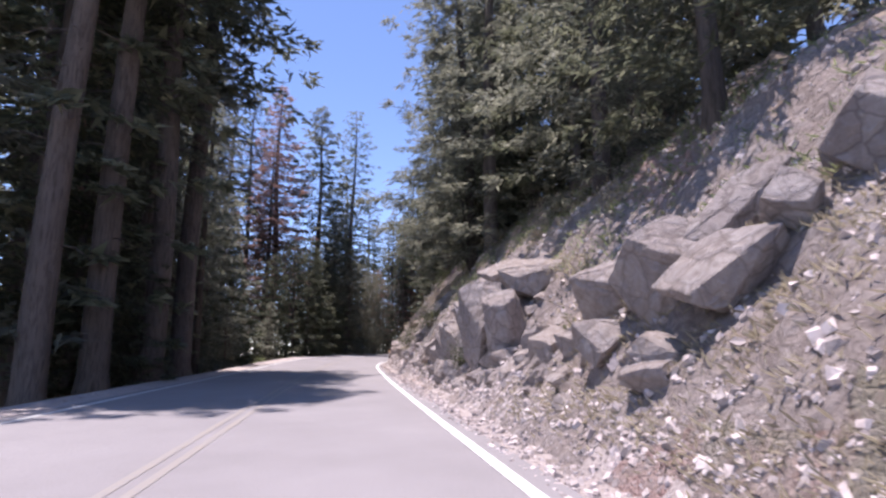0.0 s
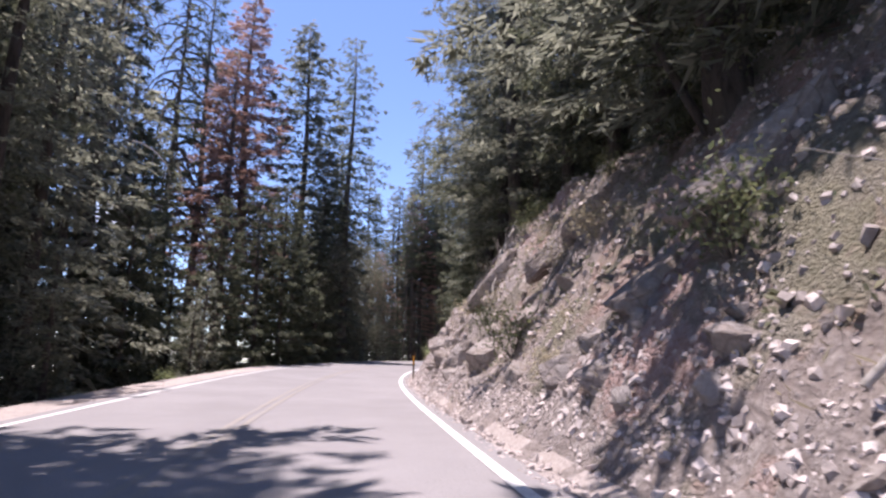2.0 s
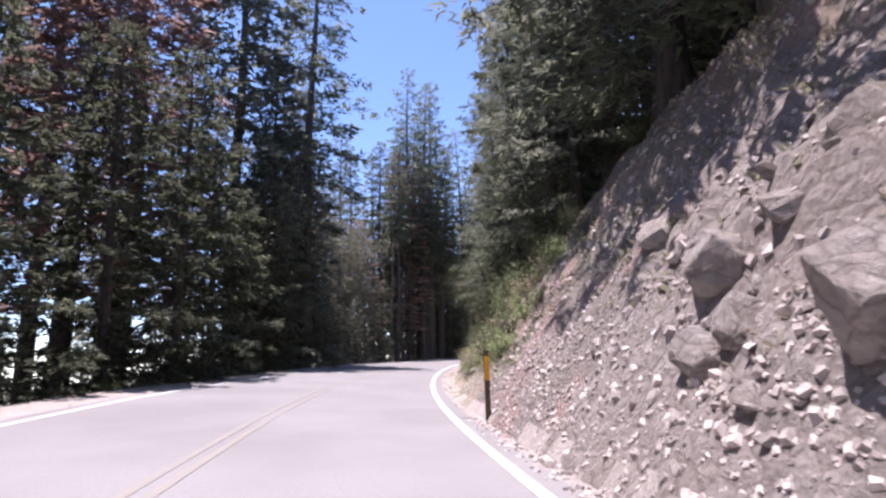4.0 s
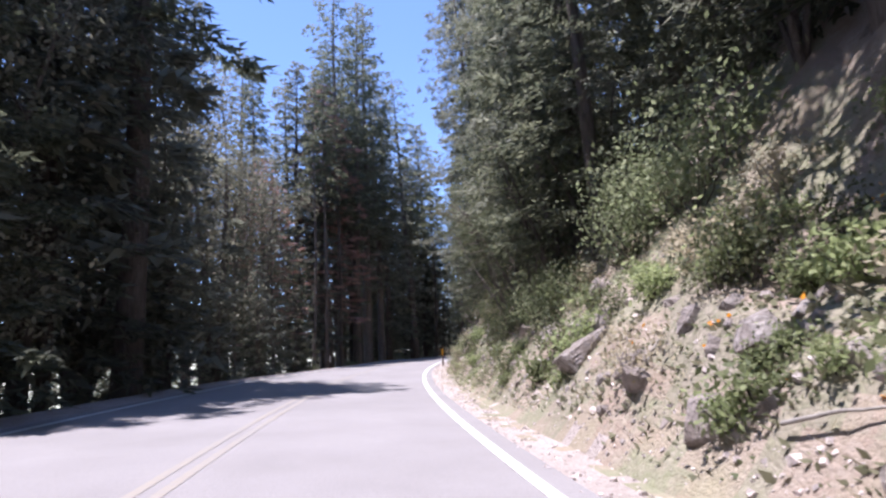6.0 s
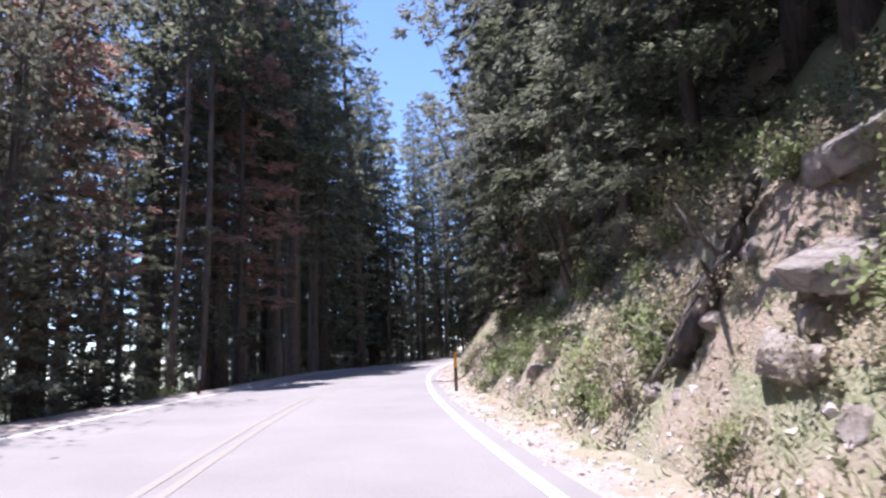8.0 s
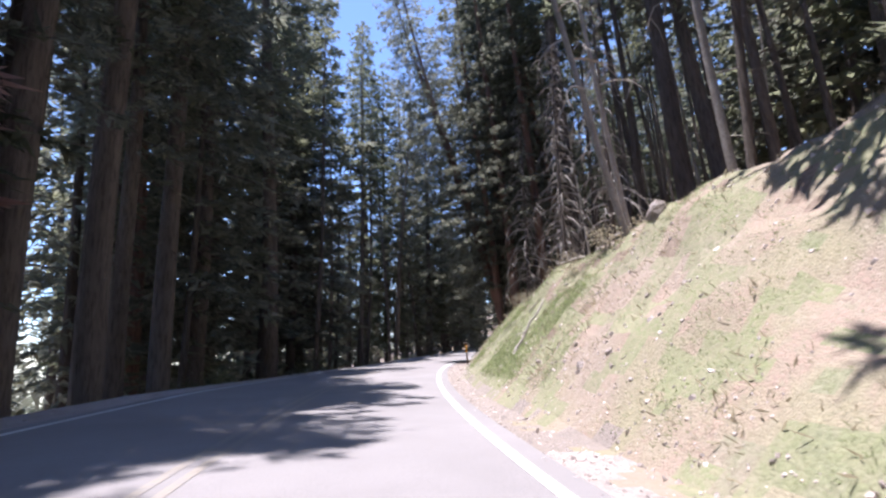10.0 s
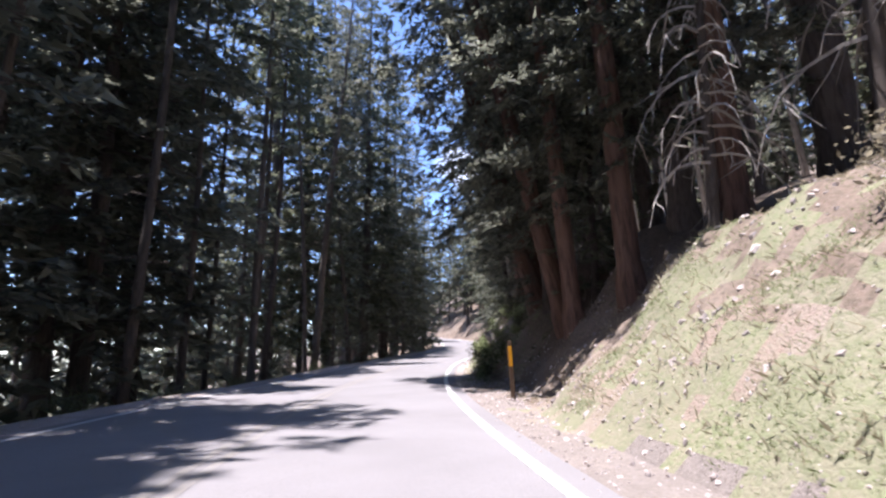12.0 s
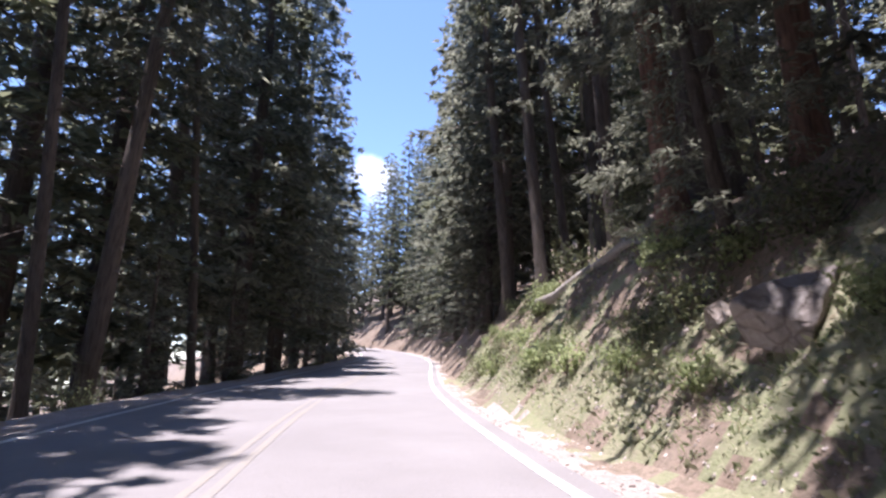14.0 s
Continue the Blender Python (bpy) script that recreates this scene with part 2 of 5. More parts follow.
def chipped(name, tones, gap, scale, patch=None, bump=.9, fine=14, litter=None, seam=.6):
    """Broken ground: chips of several tones with dark gaps between, under a broad stain."""
    m, n, l, b = material(name, .95)
    co = n.new("ShaderNodeNewGeometry").outputs["Position"]
    warp = noise_node(n, l, scale * .6, 3, co)
    off = n.new("ShaderNodeVectorMath")
    off.operation = "MULTIPLY_ADD"
    l.new(warp.outputs["Color"], off.inputs[0])
    off.inputs[1].default_value = (.5 / scale * 2,) * 3
    l.new(co, off.inputs[2])
    cell, edge = n.new("ShaderNodeTexVoronoi"), n.new("ShaderNodeTexVoronoi")
    edge.feature = "DISTANCE_TO_EDGE"
    for t in (cell, edge):
        t.inputs["Scale"].default_value = scale
        l.new(off.outputs[0], t.inputs["Vector"])
    sep = n.new("ShaderNodeSeparateColor")
    l.new(cell.outputs["Color"], sep.inputs[0])
    tone = ramp_node(n, [(i / (len(tones) - 1), c) for i, c in enumerate(tones)])
    l.new(sep.outputs[0], tone.inputs[0])
    grain = noise_node(n, l, fine, 6, co, .75)
    g = ramp_node(n, [(.35, (0, 0, 0)), (.7, (1, 1, 1))])
    l.new(grain.outputs[0], g.inputs[0])
    col = mixed(n, l, .45, tone.outputs[0], mixed(n, l, g.outputs[0], gap, tones[-1]))
    lim = ramp_node(n, [(0, (seam,) * 3), (.07, (0, 0, 0))])
    l.new(edge.outputs["Distance"], lim.inputs[0])
    col = mixed(n, l, lim.outputs[0], col, gap)
    broad = noise_node(n, l, .35, 4, co)
    r = ramp_node(n, [(.42, (0, 0, 0)), (.62, (1, 1, 1))])
    l.new(broad.outputs[0], r.inputs[0])
    if patch:
        half = n.new("ShaderNodeMath")
        half.operation = "MULTIPLY"
        half.inputs[1].default_value = .7
        l.new(r.outputs[0], half.inputs[0])
        col = mixed(n, l, half.outputs[0], col, mixed(n, l, g.outputs[0], patch[0], patch[1]))
    if litter:
        spread = noise_node(n, l, .55, 5, co, .7)
        r2 = ramp_node(n, [(.46, (0, 0, 0)), (.57, (.8, .8, .8))])
        l.new(spread.outputs[0], r2.inputs[0])
        col = mixed(n, l, r2.outputs[0], col, mixed(n, l, sep.outputs[1], litter[0], litter[1]))
    l.new(col, b.inputs["Base Color"])
    h = n.new("ShaderNodeMath")
    h.operation = "MULTIPLY_ADD"
    l.new(edge.outputs["Distance"], h.inputs[0])
    h.inputs[1].default_value = 1.2
    l.new(grain.outputs[0], h.inputs[2])
    bumped(n, l, b, h.outputs[0], bump, .10)
    return m


EARTH = chipped("rubble_slope", [(.23, .19, .175), (.40, .345, .325), (.29, .225, .20), (.49, .435, .41)], (.12, .10, .09), 15.0, ((.17, .165, .10), (.27, .255, .165)), litter=((.34, .21, .185), (.49, .375, .35)))
ROCKFACE = chipped("fractured_rock_face", [(.31, .265, .25), (.42, .37, .35), (.27, .225, .21), (.47, .42, .395)], (.16, .13, .12), 4.5, ((.26, .205, .18), (.38, .32, .285)), fine=12)
STONE = chipped("weathered_grey_rock", [(.36, .315, .30), (.50, .455, .435), (.33, .28, .262), (.45, .40, .38)], (.12, .098, .088), 3.1, ((.30, .24, .20), (.47, .415, .38)), .9, fine=9)
TURF = chipped("grassy_soil", [(.21, .215, .135), (.33, .295, .22), (.38, .315, .26), (.235, .24, .145)], (.16, .16, .10), 17.0, ((.175, .195, .105), (.27, .28, .165)), .35, litter=((.31, .275, .20), (.22, .245, .13)), seam=.1)
SCREE = chipped("overgrown_soil", [(.22, .20, .145), (.31, .275, .22), (.23, .23, .145), (.37, .325, .27)], (.17, .15, .11), 13.0, ((.175, .20, .105), (.27, .285, .17)), .4, litter=((.28, .21, .175), (.37, .31, .255)), seam=.12)
SOIL = chipped("crumbling_pinkish_soil", [(.31, .245, .20), (.365, .30, .25), (.28, .225, .175), (.40, .34, .29)], (.24, .19, .15), 19.0, ((.24, .235, .145), (.34, .31, .20)), .45, litter=((.35, .255, .215), (.30, .25, .195)), seam=.0)
GREYGRAVEL = two_scale("grey_brown_gravel", (.35, .30, .27), (.29, .25, .225), (.20, .17, .15), 2, 25, .95, .8, .05)
LITTER = two_scale("forest_floor_litter", (.22, .165, .13), (.31, .245, .20), (.13, .11, .08), .8, 12, .95, .6, .06)


# ---- mesh helpers ----
def mesh_of(name, verts, faces, mats, smooth=False, index=None):
    me = bpy.data.meshes.new(name)
    me.from_pydata([tuple(v) for v in verts] if not isinstance(verts, np.ndarray) else verts.tolist(), [], faces if isinstance(faces, list) else faces.tolist())
    for m in mats:
        me.materials.append(m)
    if index is not None:
        me.polygons.foreach_set("material_index", index)
    if smooth:
        me.polygons.foreach_set("use_smooth", [True] * len(me.polygons))
    me.update()
    return me


def part(name, me, parent, label=""):
    ob = new(name, me)
    ob.parent = parent
    return tagged(ob, label) if label else ob


def ribbon(name, u0, u1, lift, mat, s0=-60, s1=260, step=1.0, cols=2, wear=None):
    """A strip that follows the road between two distances from the lane's middle."""
    ss = np.arange(s0, s1 + step * .5, step)
    uu = np.linspace(u0, u1, cols)
    S, U = np.meshgrid(ss, uu, indexing="ij")
    x, y = plan(S, U)
    fall = np.tan(np.radians(np.interp(S, *zip(*FALL))))
    v = np.stack([x, y, -fall * U + np.interp(S, *zip(*RISE)) + lift], -1).reshape(-1, 3)
    i = np.arange(len(ss) - 1)[:, None] * cols + np.arange(cols - 1)[None]
    f = np.stack([i, i + 1, i + cols + 1, i + cols], -1).reshape(-1, 4)
    return new(name, mesh_of(name, v, f, [mat]))


# ---- ground and road ----
def ground_sheet():
    us = np.r_[-3000, -1500, -800, -450, np.linspace(-260, -60, 14), np.linspace(-56, -16, 26), np.linspace(-15, EDGE_L, 24), np.linspace(EDGE_L + .3, EDGE_R - .3, 6),
               np.arange(EDGE_R, 7.4, .2), np.arange(7.5, 14.5, .35), np.arange(15, 30, .7), np.linspace(31, 60, 20), np.linspace(66, 100, 6)]
    ss = np.r_[-150, -100, np.arange(-60, -6, 1.5), np.arange(-6, 165, .27), np.arange(165, 260, 1.5), 280, 340, 420]
    S, U = np.meshgrid(ss, us, indexing="ij")
    x, y = plan(S, U)
    z = ground_z(S, U)
    z = np.where((U > EDGE_L) & (U < EDGE_R), z - .10, z)
    v = np.stack([x, y, z], -1).reshape(-1, 3)
    c = len(us)
    i = np.arange(len(ss) - 1)[:, None] * c + np.arange(c - 1)[None]
    f = np.stack([i, i + 1, i + c + 1, i + c], -1).reshape(-1, 4)
    uc = ((us[1:] + us[:-1]) / 2)[None] + 0 * ss[:-1, None]
    sc = ss[:-1, None] + 0 * uc
    bs = [b[0] for b in BANK]
    crest = np.interp(sc, bs, [b[1] + b[3] / b[2] for b in BANK])
    wild = 3 * vnoise(sc / 4, uc / 4, 12) + 3.5 * vnoise(sc / .55, uc / .45, 45) + 1.5 * vnoise(sc / 1.3, uc / 1.1, 46)
    patchy = vnoise(sc / 1.7, uc / 1.3, 41) + .9 * vnoise(sc / .5, uc / .4, 42)
    grassy = np.where(patchy > np.interp(sc, [104, 111, 116, 126, 131], [-.2, -.02, .38, .42, -.05]), 7, 4)
    late = np.where((sc > 168) | (uc + .4 * wild > 4.3) | (patchy > .22), 2, 4)
    wooded = np.where(patchy > .18, 7, 5)
    wild = wild + np.random.default_rng(8).normal(0, .9, sc.shape)
    idx = np.where(sc + wild < 53, 0, np.where(sc + 2 * wild < 103, wooded, np.where(sc + .5 * wild < 131.5, grassy, np.where(sc + wild < 140, 2, late))))
    idx = np.where((sc < 46) & (vnoise(sc / 3.2, uc / 2.2, 31) + .10 * (sc > 8) * (sc < 22) + .1 * (sc > 33) * (sc < 44) > .04), 3, idx)
    idx = np.where(uc > crest + 1 + wild, 2, idx)
    idx = np.where(uc < EDGE_L - 1.3, 2, np.where(uc < np.minimum(np.where((sc > 106) & (sc < 136), 2.9, 2.35), np.interp(sc, bs, [b[1] for b in BANK]) + .05) + .5 * vnoise(sc / 1.5, uc, 13) + .3 * vnoise(sc / .4, uc / .4, 14) + np.random.default_rng(9).normal(0, .14, sc.shape), np.where((sc > 106) & (sc < 136) & (uc > 0), 6, 1), idx)).ravel()
    flank = (ground_z(sc, uc) - ground_z(sc, 0 * uc + 1.5) > .16).ravel()
    idx = np.where(flank & ((idx == 1) | (idx == 6)) & (uc.ravel() > 0), np.where(sc.ravel() < 53, 0, np.where((sc.ravel() > 110) & (sc.ravel() < 127), 4, np.where((sc.ravel() > 101) & (sc.ravel() < 110), 7, 5))), idx)
    ob = new("ground", mesh_of("ground", v, f, [EARTH, GRAVEL, LITTER, ROCKFACE, TURF, SCREE, GREYGRAVEL, SOIL], False, idx.astype(np.int32).tolist()))
    return tagged(ob, "steep earthen road cut and forest floor sloping down", "ground", kind="structure")


ground_sheet()
tagged(ribbon("road", EDGE_L, EDGE_R, 0, ASPHALT, step=.5, cols=9), "sun-bleached grey asphalt road with two lanes", "road", kind="structure")
tagged(ribbon("road_line_right", RIGHT_LINE - .07, RIGHT_LINE + .07, .005, PAINT_W), "solid white edge line on the asphalt", "road line", kind="structure")
tagged(ribbon("road_line_left", LEFT_LINE - .06, LEFT_LINE + .06, .005, PAINT_W), "solid white edge line on the asphalt", "road line", kind="structure")
for k in (-.11, .11):
    tagged(ribbon("road_line_middle", MID_LINE + k - .05, MID_LINE + k + .05, .005, PAINT_Y), "worn yellow centre line on the asphalt", "road line", kind="structure")


# ---- trees ----
def tube(pts, radii, sides=6):
    """Verts and faces of a tapered tube along points."""
    pts = np.asarray(pts, float)
    tang = np.gradient(pts, axis=0)
    tang /= np.linalg.norm(tang, axis=1)[:, None] + 1e-9
    ref = np.where(np.abs(tang[:, 2:3]) > .9, [[1., 0, 0]], [[0, 0, 1.]])
    a = np.cross(tang, ref)
    a /= np.linalg.norm(a, axis=1)[:, None] + 1e-9
    b = np.cross(tang, a)
    th = np.linspace(0, 2 * np.pi, sides, endpoint=False)
    ring = (np.cos(th)[None, :, None] * a[:, None] + np.sin(th)[None, :, None] * b[:, None]) * np.asarray(radii)[:, None, None]
    v = (pts[:, None] + ring).reshape(-1, 3)
    n = len(pts)
    f = [(i * sides + j, i * sides + (j + 1) % sides, (i + 1) * sides + (j + 1) % sides, (i + 1) * sides + j) for i in range(n - 1) for j in range(sides)]
    f.append(tuple((n - 1) * sides + j for j in range(sides)))
    return v, f


def joined(pieces):
    vs, fs, n = [], [], 0
    for v, f in pieces:
        vs.append(np.asarray(v, float).reshape(-1, 3))
        fs += [tuple(int(k) + n for k in face) for face in f]
        n += len(vs[-1])
    return np.concatenate(vs), fs


def kites(base, along, side, length, width):
    """Many slim four-cornered sprays at once."""
    base, along, side = np.asarray(base), np.asarray(along), np.asarray(side)
    L, W = np.asarray(length)[:, None], np.asarray(width)[:, None]
    mid = base + along * L * .45
    v = np.stack([base, mid + side * W * .5, base + along * L, mid - side * W * .5], 1).reshape(-1, 3)
    i = np.arange(len(base))[:, None] * 4
    return v, np.concatenate([i, i + 1, i + 2, i + 3], 1)


def blades(base, along, side, length, width):
    """Many slim three-cornered needle sprays at once."""
    base, along, side = np.asarray(base), np.asarray(along), np.asarray(side)
    L, W = np.asarray(length)[:, None], np.asarray(width)[:, None]
    v = np.stack([base - side * W * .5, base + side * W * .5, base + along * L], 1).reshape(-1, 3)
    i = np.arange(len(base))[:, None] * 3
    return v, np.concatenate([i, i + 1, i + 2], 1)


def unit(v):
    return v / (np.linalg.norm(v, axis=-1, keepdims=True) + 1e-9)


UP = np.array([0, 0, 1.])


def conifer(name, seed, height, bare, radius, branches, sprays, needles, bark=None, girth=None, droop=.25, shape=.8, label="", spray=(.36, .8), stubs=14, sides=9, limb_share=2, slim=(.2, .36)):
    """A tapered, slightly bent trunk with stubs and drooping limbs, and a crown of small sprays with gaps."""
    rng = np.random.default_rng(seed)
    bark = bark or BARK
    girth = girth or height * .009 + .06
    root = new(name)
    zz = np.array([-.9, -.1, .3, 1, 3, 6, *np.linspace(9, height, 8)]) if height > 14 else np.linspace(-.4, height, 9)
    bend = rng.normal(0, .01, 2)
    wob = np.stack([bend[0] * zz + .10 * np.sin(zz / 4 + seed), bend[1] * zz + .10 * np.cos(zz / 5 + seed), zz], 1)
    rad = girth * np.clip(1 - zz / height, .03, 1) ** .8 * np.where(zz < .5, 1.3, 1) + .012
    wood = [tube(wob, rad, sides)]
    at = lambda z: np.array([np.interp(z, wob[:, 2], wob[:, 0]), np.interp(z, wob[:, 2], wob[:, 1]), z])
    for _ in range(stubs):
        z, a = rng.uniform(.08, max(bare, .12)) * height, rng.uniform(0, 6.3)
        L = rng.uniform(.4, 1.8)
        d = np.array([math.cos(a), math.sin(a), rng.uniform(-.5, .1)])
        c = at(z)
        wood.append(tube([c, c + d * L * .6, c + d * L + UP * -.25 * L * rng.random()], [.03, .02, .008], 3))
    lb, la, ls, ll, lw = [], [], [], [], []
    az = rng.random() * 6.3
    for i in range(branches):
        t = ((i + rng.random()) / branches) ** .9
        z = height * (bare + (1 - bare) * t) * .995
        az += 2.4 + rng.normal(0, .3)
        prof = (1 - t) ** shape * (.7 + .3 * min(1, t * 7)) + .02
        L = radius * prof * rng.uniform(.5, 1.2)
        up = -droop + .8 * t * t + rng.normal(0, .12)
        q = np.array([0, .3, .65, 1])
        dirn, sd = np.array([math.cos(az), math.sin(az), 0]), np.array([-math.sin(az), math.cos(az), 0])
        pts = at(z) + dirn * (q * L)[:, None] + UP * (up * q * L - .2 * L * q * q + .12 * L * q ** 4)[:, None]
        if i % 5 < limb_share:
            wood.append(tube(pts, np.linspace(.016 + .011 * L, .006, 4), 3))
        k = max(5, int(sprays * (L / radius + .08) * rng.uniform(.55, 1.3)))
        # side twigs that leave the limb in turn, each carrying its own fan of sprays
        m = max(3, int(4 + 1.6 * L))
        twig_t = np.sort(rng.uniform(.1, 1, m)) ** .8
        twig_s = np.where(np.arange(m) % 2, 1, -1) * rng.uniform(.6, 1.1, m)
        twig_l = (.16 + .36 * L * (1.08 - twig_t)) * rng.uniform(.6, 1.15, m)
        pick = rng.integers(0, m, k)
        r = rng.random(k) ** .8
        sgn, tt, off = twig_s[pick][:, None], twig_t[pick], (r * twig_l[pick])[:, None]
        out = unit(dirn * .75 + sd * sgn)
        base = np.stack([np.interp(tt, q, pts[:, j]) for j in range(3)], 1) + out * off - UP * (off * .22 + off * off * .10) + rng.normal(0, .045 + .012 * L, (k, 3)) * [1, 1, .8]
        along = unit(out + rng.normal(0, .55, (k, 3)) * [1, 1, .45] - UP * rng.uniform(0, .55, (k, 1)))
        flat = unit(np.cross(along, UP + rng.normal(0, .45, (k, 3))))
        size = rng.uniform(*spray, k) * (.6 + .4 * (1 - t))
        lb.append(base); la.append(along); ls.append(flat); ll.append(size); lw.append(size * rng.uniform(*slim, k))
    v, f = joined(wood)
    part("trunk", mesh_of("trunk", v, f, [bark], True), root)
    v, f = blades(*(np.concatenate(a) for a in (lb, la, ls, ll, lw)))
    part("crown", mesh_of("crown", v, f, [needles]), root)
    return tagged(root, label, "tree")


def snag(name, seed, height, branches, reach, label, bark=None, droop=1.0, wood_mat=None, low=.2, girth=1.0, thick=1.0):
    """A dead standing tree: trunk with thin hanging branches and twigs."""
    rng = np.random.default_rng(seed)
    root = new(name)
    zz = np.linspace(-.6, height, 12)
    wob = np.stack([.12 * np.sin(zz / 5 + seed), .12 * np.cos(zz / 4), zz], 1)
    v, f = tube(wob, girth * (height * .007 + .04) * np.clip(1 - zz / height, .04, 1) ** .8 + .01, 8)
    part("trunk", mesh_of("trunk", v, f, [bark or BARK], True), root)
    wood, az = [], 0.0
    for i in range(branches):
        t = (i + rng.random()) / branches
        z = height * (low + (.98 - low) * t)
        az += 2.4 + rng.normal(0, .5)
        L = reach * (1 - .75 * t) * rng.uniform(.4, 1.15)
        d, q = np.array([math.cos(az), math.sin(az), 0]), np.linspace(0, 1, 6)
        pts = np.array([0, 0, z]) + d * (L * np.sin(q * 1.4))[:, None] + UP * (L * (.2 * q - droop * .8 * q ** 2))[:, None] + rng.normal(0, .03, (6, 3)) * q[:, None]
        wood.append(tube(pts, np.linspace(.03 + .012 * L, .010, 6) * thick, 3))
        for _ in range(4):
            a = rng.integers(1, 5)
            e = pts[a] + np.array([*(rng.normal(0, .22, 2) * L), -rng.uniform(.1, .45) * L])
            wood.append(tube([pts[a], (pts[a] + e) / 2 + rng.normal(0, .05, 3), e], [.024 * thick, .016 * thick, .007 * thick], 3))
    v, f = joined(wood)
    tagged(part("dead_branch_tangle", mesh_of("dead_branch_tangle", v, f, [wood_mat or DEAD]), root), kind="stuff")
    return tagged(root, label, "dead tree")


def broadleaf(name, seed, height, spread, leaves, mat, label, lean=.2, stems=4, leaf=(.10, .26)):
    """A many-stemmed small tree with twisting limbs and loose leaf sprays."""
    rng = np.random.default_rng(seed)
    root = new(name)
    wood, tips = [], []
    for i in range(stems):
        a = 6.28 * i / stems + rng.uniform(-.5, .5)
        d = np.array([math.cos(a) * lean, math.sin(a) * lean, 1.0])
        q = np.linspace(0, 1, 7)
        h = height * rng.uniform(.7, 1.0)
        pts = d * (q * h)[:, None] + np.cumsum(rng.normal(0, .05 * h / 4, (7, 3)), 0) * q[:, None] - UP * .3 * (1 - q)[:, None]
        wood.append(tube(pts, np.linspace(.02 * height ** .8 + .02, .012, 7), 6))
        for j in range(9):
            b = rng.integers(2, 7)
            e = pts[b] + unit(np.array([*rng.normal(0, 1, 2), rng.uniform(-.3, .6)])) * spread * rng.uniform(.3, .8)
            m = (pts[b] + e) / 2 + rng.normal(0, .12, 3)
            wood.append(tube([pts[b], m, e], [.02 + .003 * height, .015, .006], 3))
            tips += [pts[b] * .3 + m * .7, m, m * .5 + e * .5, e, e]
    v, f = joined(wood)
    part("trunk", mesh_of("trunk", v, f, [BARK], True), root)
    tips = np.array(tips)
    base = tips[rng.integers(0, len(tips), leaves)] + rng.normal(0, spread * .16, (leaves, 3))
    along = unit(rng.normal(0, 1, (leaves, 3)) + [0, 0, -.2])
    side = unit(np.cross(along, UP + rng.normal(0, .8, (leaves, 3))))
    size = rng.uniform(*leaf, leaves)
    v, f = kites(base, along, side, size, size * rng.uniform(.4, .65, leaves))
    part("crown", mesh_of("crown", v, f, [mat]), root)
    return tagged(root, label, "tree")


def shrub(name, seed, height, width, leaves, mat, label, leaf=(.05, .14), category="shrub"):
    rng = np.random.default_rng(seed)
    root = new(name)
    wood, tips = [], []
    for i in range(9):
        a, r = rng.uniform(0, 6.3), width * rng.uniform(.2, .55)
        e = np.array([math.cos(a) * r, math.sin(a) * r, height * rng.uniform(.5, 1)])
        m = e * .5 + rng.normal(0, .06, 3)
        wood.append(tube([(0, 0, -.1), m, e], [.018, .012, .004], 3))
        tips += [m, e, (m + e) / 2]
    v, f = joined(wood)
    part("brushwood", mesh_of("brushwood", v, f, [DEAD if mat is DRYGRASS else BARK]), root)
    tips = np.array(tips)
    base = tips[rng.integers(0, len(tips), leaves)] + rng.normal(0, width * .17, (leaves, 3))
    base[:, 2] = np.abs(base[:, 2])
    along = unit(rng.normal(0, 1, (leaves, 3)) + [0, 0, .3])
    side = unit(np.cross(along, UP + rng.normal(0, .8, (leaves, 3))))
    size = rng.uniform(*leaf, leaves)
    v, f = kites(base, along, side, size, size * rng.uniform(.35, .6, leaves))
    part("foliage", mesh_of("foliage", v, f, [mat]), root)
    return tagged(root, label, category)


